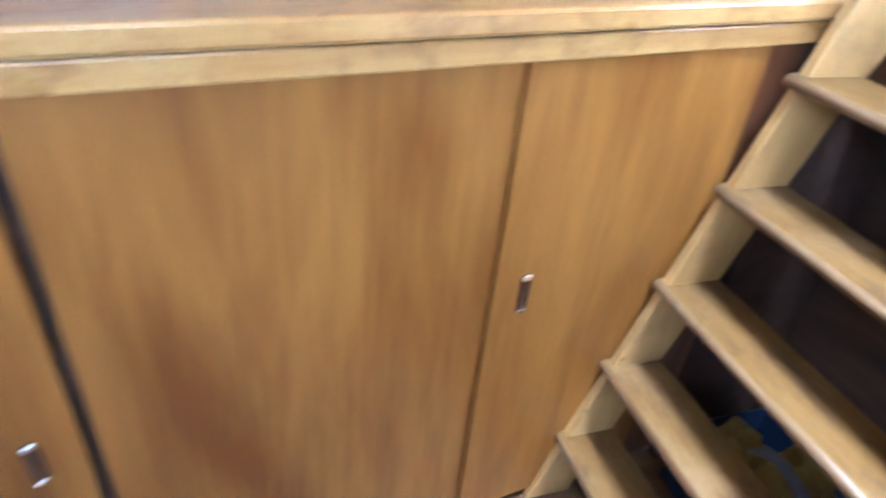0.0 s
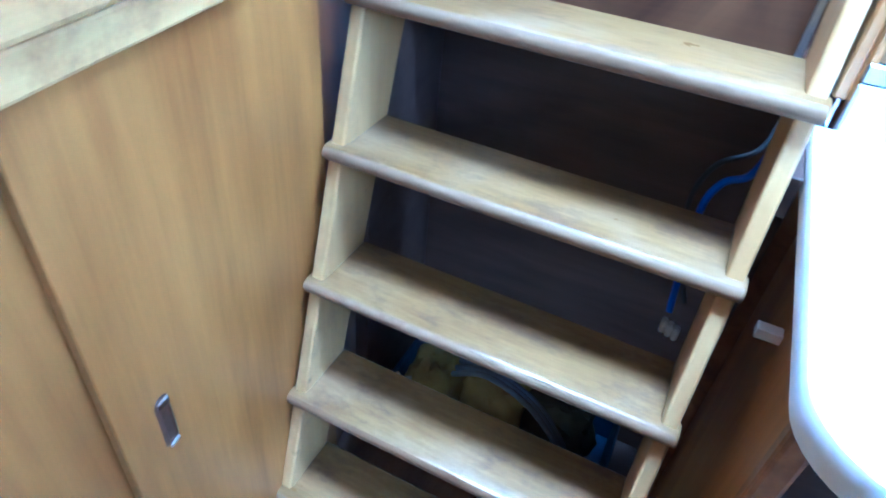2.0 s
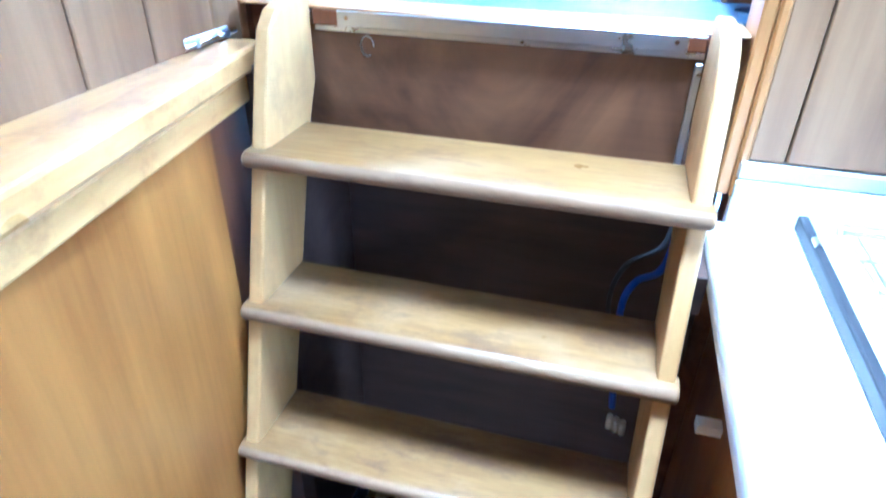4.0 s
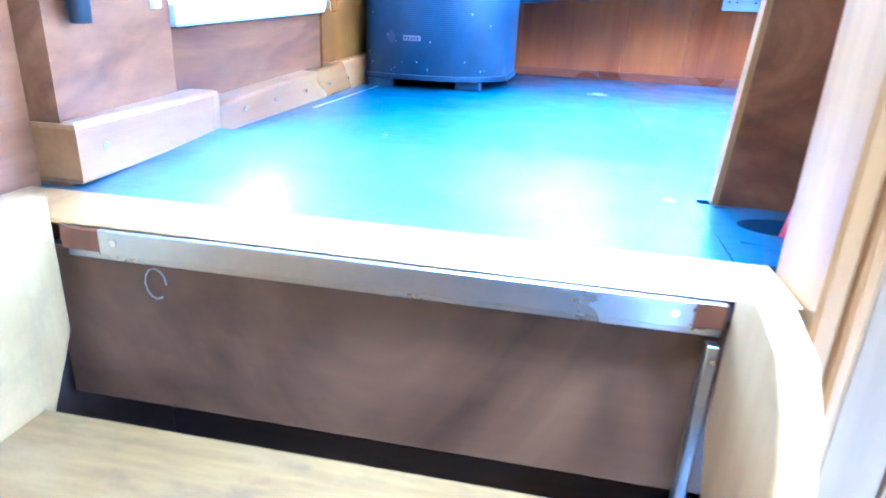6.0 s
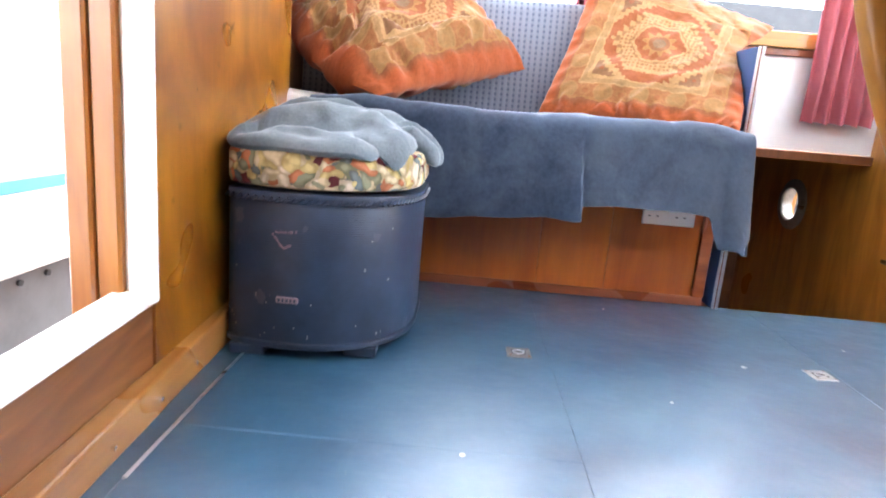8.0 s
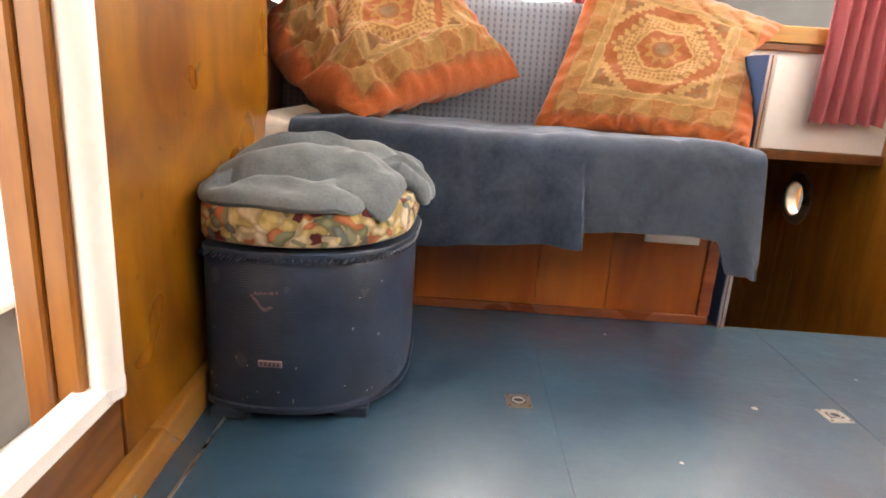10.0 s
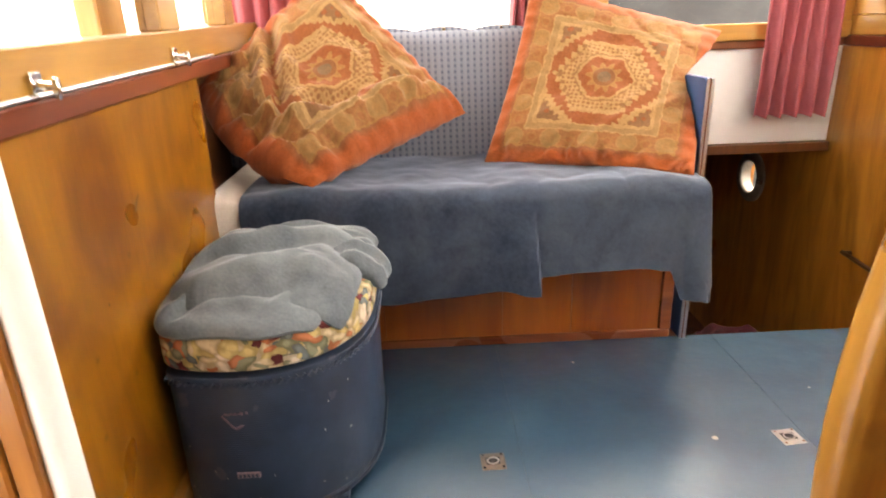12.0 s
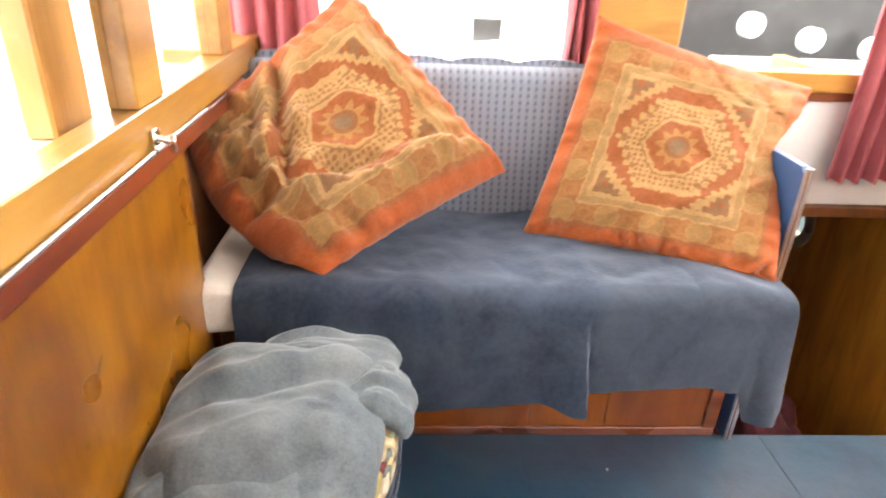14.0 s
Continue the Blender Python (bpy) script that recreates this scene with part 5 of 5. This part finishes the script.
def fold_layer(x0, x1, y0, y1, z0, thick, seed, lift, droop):
    """One soft fold of the fleece: a closed slab with a round rim and long soft creases."""
    bm = bmesh.new()
    N = 80
    top, bot = [], []
    amp = min(1.0, (x1 - x0) / 0.34, (y1 - y0) / 0.34)
    cx, cy, sx, sy = (x0 + x1) / 2, (y0 + y1) / 2, (x1 - x0) / 2, (y1 - y0) / 2
    for i in range(N + 1):
        rt, rb = [], []
        for j in range(N + 1):
            a, b = 2 * i / N - 1, 2 * j / N - 1
            rnd = (1 - 0.16 * (abs(a * b)) ** 3)
            x = cx + sx * a * rnd + 0.010 * noise.noise(Vector((b * 1.7, seed, 4)))
            y = cy + sy * b * rnd + 0.012 * noise.noise(Vector((a * 1.7, seed, 9)))
            h = max(0.0, (1 - abs(a) ** 5) * (1 - abs(b) ** 5)) ** 0.5
            ph = 3.3 * (b * 1.1 - 0.40 * a + 0.35 * a * a) + 1.3 * noise.noise(Vector((a * 1.1 + seed, b * 1.1, 2))) + seed
            side = max(0.0, a - 0.25) / 0.75
            win = max(0.0, (1 - a * a) * (1 - b * b)) ** 0.4
            ph2 = 4.0 * (a - 0.30 * b) + 0.7 * noise.noise(Vector((a * 1.3, b * 1.3 + seed, 6)))
            ridge = fold_wave(ph) * (1 - 0.8 * side) + fold_wave(ph2) * 0.9 * side
            small = noise.noise(Vector((a * 2.6 + b + seed, b * 3.4 - a, seed + 5)))
            soft = noise.fractal(Vector((a * 1.4, b * 1.4, seed + 5)), 1.0, 2.0, 3)
            dz = droop(a, b)
            zt = z0 + thick * 0.5 + (thick * 0.5 + 0.012 * soft * amp + amp * win * (0.040 * (ridge - 0.5) + 0.010 * small) + lift(a, b)) * h - dz
            zb = z0 + thick * 0.5 - thick * 0.5 * h - dz
            rt.append(bm.verts.new((x, y, zt)))
            rb.append(bm.verts.new((x, y, zb)))
        top.append(rt)
        bot.append(rb)
    for i in range(N):
        for j in range(N):
            bm.faces.new((top[i][j], top[i + 1][j], top[i + 1][j + 1], top[i][j + 1]))
            bm.faces.new((bot[i][j + 1], bot[i + 1][j + 1], bot[i + 1][j], bot[i][j]))
    bmesh.ops.remove_doubles(bm, verts=bm.verts[:], dist=0.0005)
    return bm


fb = thing("folded_blanket", (0.085, 1.335, 1.60), "grey-blue fleece blanket folded loosely on the box lid", "blanket")
tp(fb, "lower_fold", fold_layer(-0.113, 0.195, 1.106, 1.46, 1.592, 0.044, 1.0, lambda a, b: 0.0, lambda a, b: 0.012 * max(0.0, -b - 0.6) / 0.4 + 0.012 * max(0.0, a - 0.7) / 0.3), GREYFLEECE, "", True)
tp(fb, "upper_fold", fold_layer(-0.110, 0.240, 1.150, 1.500, 1.612, 0.060, 2.3, lambda a, b: 0.010 * b, lambda a, b: 0.026 * max(0.0, -b - 0.5) / 0.5 + 0.030 * max(0.0, a - 0.55) / 0.45 * (1 - 0.5 * b) + 0.020 * max(0.0, -a - 0.6) / 0.4), GREYFLEECE, "", True)
tp(fb, "back_fold", fold_layer(0.010, 0.262, 1.415, 1.545, 1.604, 0.062, 5.2, lambda a, b: 0.0, lambda a, b: 0.014 * max(0.0, a)), GREYFLEECE, "", True)
tp(fb, "corner_lobe", fold_layer(0.165, 0.290, 1.325, 1.475, 1.596, 0.056, 4.1, lambda a, b: 0.0, lambda a, b: 0.040 * max(0.0, a)), GREYFLEECE, "", True)

# ---- things: curtains, fittings, small things ----


def curtain(name, x0, x1, y, z0, z1, pleats, label, flare=0.0, ph=0.0):
    def fn(u, v):
        w = (x1 - x0) * (1 + flare * v)
        x = (x0 + x1) / 2 + (u - 0.5) * w + 0.004 * math.sin(9 * v + 8 * u)
        d = 0.020 * math.sin(pleats * math.tau * u + ph + 0.7 * math.sin(3 * u)) * (0.6 + 0.4 * v)
        return (x, y + d + 0.004 * noise.noise(Vector((u * 5, v * 3, 1))), z1 + (z0 - z1) * v + 0.004 * math.sin(pleats * math.tau * u))
    return tagged(part(name, surf(bmesh.new(), fn, 90, 24, 0.002), PINK, None, "", True), label, "curtain", "wheelhouse curtains")


curtain("curtain", 1.47, 1.68, 2.185, 1.755, 2.72, 5, "faded pink curtain bunched in the window corner", 0.14)
curtain("curtain", -0.17, 0.03, 2.185, 1.76, 2.72, 4, "faded pink curtain hanging behind the bench corner", 0.1, 1.0)
curtain("curtain", 0.655, 0.735, 2.192, 2.05, 2.72, 3, "narrow faded pink curtain beside the window post", 0.0, 2.0)
rodc = tagged(part("curtain_rod", cyl(bmesh.new(), (-0.16, 2.18, 2.735), (1.70, 2.18, 2.735), 0.006), CHROME, None, "", True), "thin curtain rod over the end windows", "rod")
wrod = thing("window_rod", (XL + 0.012, 1.45, 2.004), "thin white rod with latches along the window rail", "rod")
tp(wrod, "rod", cyl(bmesh.new(), (XL + 0.013, 0.87, 2.0040), (XL + 0.013, 1.70, 2.0235), 0.0034, n=10), ALU, "", True)
for y in (1.0, 1.475):
    dz_ = 0.024 * (y - 0.95)
    bm = bx(bmesh.new(), XL + 0.004, XL + 0.012, y - 0.012, y + 0.012, 2.005, 2.035, 0.002)
    cyl(bm, (XL + 0.008, y, 2.02), (XL + 0.034, y, 2.016), 0.0065, 0.005, 12)
    bx(bm, XL + 0.028, XL + 0.038, y - 0.004, y + 0.004, 2.0, 2.028, 0.002)
    bmesh.ops.translate(bm, vec=(0, 0, dz_), verts=bm.verts)
    tp(wrod, "latch", bm, CHROME, "worn metal latch", True)
pole = thing("white_tube", (XL + 0.02, 0.885, 1.4), "white plastic tube standing against the opening's frame", "tube")
bm = bmesh.new()
for r, z0, z1 in ((0.0225, 1.377, 1.958),):
    t = bmesh.new()
    rr = [[t.verts.new((XL - 0.002 + q * math.cos(a), 0.874 + q * math.sin(a), z)) for a in [k * math.tau / 24 for k in range(24)]] for q, z in ((r, z0), (r, z1), (r * 0.82, z1), (r * 0.82, z1 - 0.08))]
    for p, q in zip(rr, rr[1:]):
        for k in range(24):
            t.faces.new((p[k], p[(k + 1) % 24], q[(k + 1) % 24], q[k]))
    join(bm, t)
tp(pole, "tube", bm, WHITE, "", True)
tp(pole, "end_collar", prism(bmesh.new(), [(XL - 0.002 + 0.0232 * math.cos(k * math.tau / 24), 0.874 + 0.0232 * math.sin(k * math.tau / 24)) for k in range(24)], 1.3772, 1.395, "z", 0.001), PLASTIC, "white plastic end collar")
XW = XL + 0.044     # face of the lining by the entrance
wh = thing("whistle", (XW + 0.012, 0.135, 1.40), "black plastic whistle hanging on a cord", "whistle")
bm = bmesh.new()
cyl(bm, (XW + 0.012, 0.141, 1.352), (XW + 0.012, 0.138, 1.395), 0.010, 0.012, 16)
cyl(bm, (XW + 0.002, 0.131, 1.392), (XW + 0.024, 0.131, 1.392), 0.017, n=24)
bx(bm, XW + 0.003, XW + 0.022, 0.123, 0.141, 1.405, 1.416, 0.003)
tp(wh, "body", bm, BLACK, "", True)
tp(wh, "cord", tube(bmesh.new(), bend([(XW + 0.012, 0.132, 1.414), (XW + 0.010, 0.129, 1.45), (XW + 0.006, 0.125, 1.52), (XW + 0.003, 0.123, 1.62)]), 0.0022, 6), ROPE, "dark cord", True)
tp(wh, "nail", cyl(bmesh.new(), (XW - 0.002, 0.123, 1.62), (XW + 0.010, 0.123, 1.622), 0.002, n=8), CHROME)


def hatch_pull(x, y, turn, label, metal):
    e = thing("hatch_pull", (x, y, P), label, "floor fitting", "flush floor pulls")
    e.rotation_euler = (0, 0, turn)
    bpy.context.view_layer.update()
    a = part("plate", bx(bmesh.new(), -0.026, 0.026, -0.026, 0.026, 0.0, 0.0022, 0.001), metal, e, "dull metal plate")
    b = part("recess", bx(bmesh.new(), -0.015, 0.015, -0.010, 0.012, 0.0022, 0.0028), BLACK, e, "dark recess")
    c = part("ring", tube(bmesh.new(), [(0.012 * math.cos(k * math.tau / 16), 0.010 * math.sin(k * math.tau / 16), 0.0035) for k in range(17)], 0.0016, 6), STEEL, e, "lifting ring", True)
    for sx in (-1, 1):
        for sy in (-1, 1):
            part("screw", cyl(bmesh.new(), (0.020 * sx, 0.020 * sy, 0.002), (0.020 * sx, 0.020 * sy, 0.0034), 0.003, n=8), CHROME, e)
    return e


hatch_pull(0.493, 1.257, 0.03, "square flush brownish metal hatch pull let into the blue floor", painted("tarnished_brass", (0.22, 0.17, 0.14), 0.4, (0.10, 0.08, 0.07), 0.6, 60.0, 0.7))
hatch_pull(1.148, 1.288, 0.1, "pale flush metal hatch pull let into the blue floor", STEEL)

# screws in the skirting
for y in (0.14, 0.36):
    xs = -0.048 - 0.12 * (y - 0.098)
    tagged(part("screw", cyl(bmesh.new(), (xs - 0.003, y, P + 0.034), (xs + 0.003, y, P + 0.034), 0.004, n=10), CHROME), "bright screw head in the wooden kick board", "screw", "skirting screws")
for y in (0.46, 0.58, 0.72, 0.86, 1.0):
    xs = -0.062 - 0.048 * (y - 0.402)
    tagged(part("screw", cyl(bmesh.new(), (xs - 0.003, y, P + 0.028), (xs + 0.0025, y, P + 0.028), 0.0036, n=10), CHROME), "bright screw head in the wooden skirting", "screw", "skirting screws")

# knots in the side wall
def knot(y, z, w, h, turn):
    bm = bmesh.new()
    ring = []
    for k in range(14):
        a = k * math.tau / 14
        r = 1 + 0.25 * math.sin(3 * a + y * 9)
        p, q = w * r * math.cos(a), h * r * math.sin(a)
        ring.append(bm.verts.new((XL + 0.0006, y + p * math.cos(turn) - q * math.sin(turn), z + p * math.sin(turn) + q * math.cos(turn))))
    bm.faces.new(ring)
    return part("knot", bm, KNOT, bpy.data.objects["wall_west"], "dark knot")


KNOT = wood("knot_wood", (0.030, 0.009, 0.002), (0.085, 0.026, 0.005), "z", 0.35, 1.0, 0.2)
knot(1.213, 1.808, 0.0040, 0.0170, -0.7)
knot(1.060, 1.690, 0.0030, 0.0030, 0.0)
knot(1.300, 1.640, 0.0026, 0.0034, 0.3)

# catch on the edge of the side opening, bolt on the cabin wall
cat = thing("window_catch", (XL + 0.02, 0.312, 1.37), "small white plastic catch beside the low side opening", "catch")
tb(cat, "plate", (XL + 0.015, XL + 0.024, 0.304, 0.320, 1.366, 1.392), PLASTIC, "", 0.003, 2)
tp(cat, "knob", cyl(bmesh.new(), (XL + 0.024, 0.312, 1.381), (XL + 0.034, 0.312, 1.381), 0.005, 0.004, 14), PLASTIC, "round white knob", True)
bolt = thing("sliding_bolt", (-0.112, -0.08, 1.165), "worn metal sliding bolt on the board wall above the cupboard", "bolt")
tb(bolt, "plate", (-0.1165, -0.1130, -0.130, -0.030, 1.158, 1.173), ALU, "", 0.001)
tp(bolt, "bar", cyl(bmesh.new(), (-0.108, -0.142, 1.1655), (-0.108, -0.022, 1.1655), 0.0035, n=12), CHROME, "round metal bar", True)
for y in (-0.115, -0.045):
    tb(bolt, "keeper", (-0.1130, -0.1035, y - 0.005, y + 0.005, 1.160, 1.171), ALU, "metal keeper", 0.002, 2)
tp(bolt, "knob", cyl(bmesh.new(), (-0.108, -0.075, 1.1655), (-0.096, -0.075, 1.171), 0.003, 0.0045, 12), CHROME, "small knob", True)

# porthole
ph = thing("porthole", (XR, PY, PZ), "round metal-framed porthole in the dark side wall", "porthole")
bm = bmesh.new()
prof = [(0.064, XR + 0.03), (0.064, XR - 0.012), (0.070, XR - 0.018), (0.092, XR - 0.018), (0.106, XR - 0.008), (0.106, XR + 0.001)]
rings = [[bm.verts.new((x, PY + r * math.cos(a), PZ + r * math.sin(a))) for a in [k * math.tau / 40 for k in range(40)]] for r, x in prof]
for p, q in zip(rings, rings[1:]):
    for k in range(40):
        bm.faces.new((p[k], p[(k + 1) % 40], q[(k + 1) % 40], q[k]))
tp(ph, "ring", bm, painted("worn_metal", (0.27, 0.24, 0.20), 0.40, (0.14, 0.12, 0.09), 0.5, 40.0, 0.4), "worn metal ring", True)
g = tp(ph, "glass", cyl(bmesh.new(), (XR + 0.02, PY, PZ), (XR + 0.024, PY, PZ), 0.065, n=40), GLASS, "clear round glass")
g.visible_shadow = False
tp(ph, "clamp", bx(bmesh.new(), XR - 0.03, XR - 0.014, PY - 0.116, PY - 0.085, PZ - 0.008, PZ + 0.008, 0.002), BRONZE, "clamping screw")

# right wall: door leaf, knob, latch
rd = thing("side_door", (XR - 0.01, 1.25, P), "varnished orange-brown wooden side door with a pale edge", "door")
tb(rd, "leaf", (XR - 0.016, XR - 0.001, 0.75, 1.545, P + 0.004, 1.96), RIGHTWOOD, "", 0.002)
tb(rd, "edge_strip", (XR - 0.020, XR - 0.002, 1.5455, 1.556, P + 0.004, 1.96), ALU, "pale metal edge", 0.001)
tp(rd, "knob", cyl(cyl(bmesh.new(), (XR - 0.017, 1.508, 1.428), (XR - 0.034, 1.508, 1.428), 0.005), (XR - 0.034, 1.500, 1.424), (XR - 0.034, 1.530, 1.434), 0.006), CHROME, "small bright latch", True)
gr = thing("grab_handle", (XR - 0.02, 1.95, 1.33), "dark metal grab handle on the side wall", "handle")
tp(gr, "bar", cyl(bmesh.new(), (XR - 0.022, 1.82, 1.318), (XR - 0.022, 2.03, 1.332), 0.007), BRONZE, "", True)
for y, z in ((1.83, 1.319), (2.02, 1.331)):
    tp(gr, "bracket", cyl(bmesh.new(), (XR - 0.022, y, z), (XR + 0.002, y, z), 0.008), BRONZE)
bag = bundle("bag", (1.45, 2.15, 0.80), (0.16, 0.15, 0.20), DARKCLOTH, "dark red cloth bag lying in the forward well", "bag", 21)
for v in bag.data.vertices:
    v.co.z = max(v.co.z, 0.601)
pk = thing("well_step", (1.42, 1.88, 0.6), "dark wooden step down into the forward well", "step")
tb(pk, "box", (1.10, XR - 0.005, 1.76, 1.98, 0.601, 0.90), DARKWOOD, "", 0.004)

# ---- outside ----
setting(part("water", bx(bmesh.new(), -400, 400, -400, 400, -0.5, -0.4), WATER), "dark harbour water", "water")
hull_own = boxes("hull_side", [(-0.95, -0.90, -4, 4.5, -0.4, 0.86)], HULLBLACK, "dark own hull side", "hull")
boxes("deck", [(-0.95, -0.30, -4, 4.5, 0.86, 0.90)], GREYDECK, "grey painted side deck outside", "deck")
bul = thing("bulwark", (-0.71, 0.5, 0.9), "grey painted steel bulwark with a row of bolts", "bulwark")
tb(bul, "plate", (-0.72, -0.70, -3.5, 4.2, 0.9, 1.225), GREYDECK, "", 0.004)
tb(bul, "cap", (-0.76, -0.69, -3.5, 4.2, 1.2255, 1.25), HULLWHITE, "pale rail on the bulwark", 0.005)
for k in range(24):
    tp(bul, "bolt", cyl(bmesh.new(), (-0.701, 0.2 + k * 0.10, 1.205), (-0.692, 0.2 + k * 0.10, 1.205), 0.008, n=10), BLACK, "dark bolt head")
st = thing("stanchion", (-0.72, 1.34, 1.25), "dark metal stanchion on the bulwark", "post")
tp(st, "post", cyl(bmesh.new(), (-0.72, 1.34, 1.249), (-0.72, 1.34, 2.3), 0.014), BLACK, "", True)
tp(st, "wire", cyl(bmesh.new(), (-0.72, -2.0, 1.86), (-0.72, 4.0, 1.80), 0.003, n=6), STEEL, "thin guard wire")


def boat(name, x0, x1, y0, y1, z1, material, stripe, label, ports=(), house=True):
    """A moored boat seen from its side: hull with raked ends, rubbing strake, cabin."""
    e = thing(name, ((x0 + x1) / 2, (y0 + y1) / 2, -0.4), label, "boat")
    along_y = (y1 - y0) > (x1 - x0)
    bm = bmesh.new()
    N = 24
    rows = []
    for i in range(N + 1):
        s = i / N
        w = math.sin(math.pi * min(1, max(0.02, s * 0.98 + 0.01))) ** 0.35
        sheer = 0.25 * (2 * s - 1) ** 2
        row = []
        for side, zf in ((-1, 1.0), (-1, 0.5), (-1, 0.0), (1, 0.0), (1, 0.5), (1, 1.0)):
            half = 0.5 * w * (0.82 + 0.18 * zf) * side
            z = -0.45 + (z1 + sheer + 0.45) * zf
            if along_y:
                row.append(bm.verts.new(((x0 + x1) / 2 + half * (x1 - x0), y0 + (y1 - y0) * s, z)))
            else:
                row.append(bm.verts.new((x0 + (x1 - x0) * s, (y0 + y1) / 2 + half * (y1 - y0), z)))
        rows.append(row)
    for a, b in zip(rows, rows[1:]):
        for k in range(6):
            bm.faces.new((a[k], a[(k + 1) % 6], b[(k + 1) % 6], b[k]))
    bm.faces.new(rows[0])
    bm.faces.new(rows[-1])
    hull = tp(e, "hull", bm, material, "", True)
    if along_y:
        tb(e, "strake", (x1 - 0.06, x1 + 0.02, y0 + 1, y1 - 1, z1 * 0.55, z1 * 0.55 + 0.10), stripe, "coloured rubbing strake", 0.01)
        if house:
            tb(e, "deckhouse", (x0 + 0.6, x1 - 0.6, y0 + 2, y1 - 3, z1, z1 + 1.1), HULLWHITE, "white deckhouse", 0.08, 2)
    else:
        tb(e, "strake", (x0 + 1, x1 - 1, y0 - 0.02, y0 + 0.06, z1 * 0.45, z1 * 0.45 + 0.08), stripe, "coloured rubbing strake", 0.01)
        tb(e, "deckhouse", (x0 + 2, x1 - 3, y0 + 0.6, y1 - 0.6, z1, z1 + 1.1), HULLWHITE, "white deckhouse", 0.08, 2)
    for px, pz in ports:
        r = bmesh.new()
        cyl(r, (px, y0 - 0.03, pz), (px, y0 + 0.1, pz), 0.115, n=28)
        p = tp(e, "port", r, HULLWHITE, "white rimmed port", True)
        q = part("port_glass", bx(bmesh.new(), px - 0.045, px + 0.045, y0 - 0.036, y0 - 0.0302, pz - 0.016, pz + 0.016, 0.002), GREYDECK, None, "dark slot in the port")
        q.parent = p
    return e


boat("moored_boat_white", -5.2, -2.6, -5.0, 9.0, 1.7, HULLWHITE, HULLBLUE, "white moored boat with a blue strake")
boat("moored_boat_black", 2.3, 14.0, 7.0, 10.0, 3.0, HULLBLACK, HULLWHITE, "black hulled boat with white-rimmed ports moored behind", ((3.655, 1.745), (4.31, 1.625), (5.0, 1.55), (5.9, 1.5)))
# white hull added only to brighten what shows through the porthole
boat("backdrop_hull_pale", 2.6, 5.0, -6.0, 4.4, 1.6, HULLWHITE, HULLBLUE, "pale boat hull added alongside to brighten the view through the porthole", (), False)
far_boat = boat("moored_boat_far", -8.0, 2.1, 9.0, 12.0, 0.96, HULLWHITE, HULLBLUE, "white moored boat with a dark deck box beyond the end window")
tb(far_boat, "deck_box", (1.09, 1.50, 9.85, 10.20, 1.04, 1.47), HULLBLACK, "dark box on deck", 0.01)
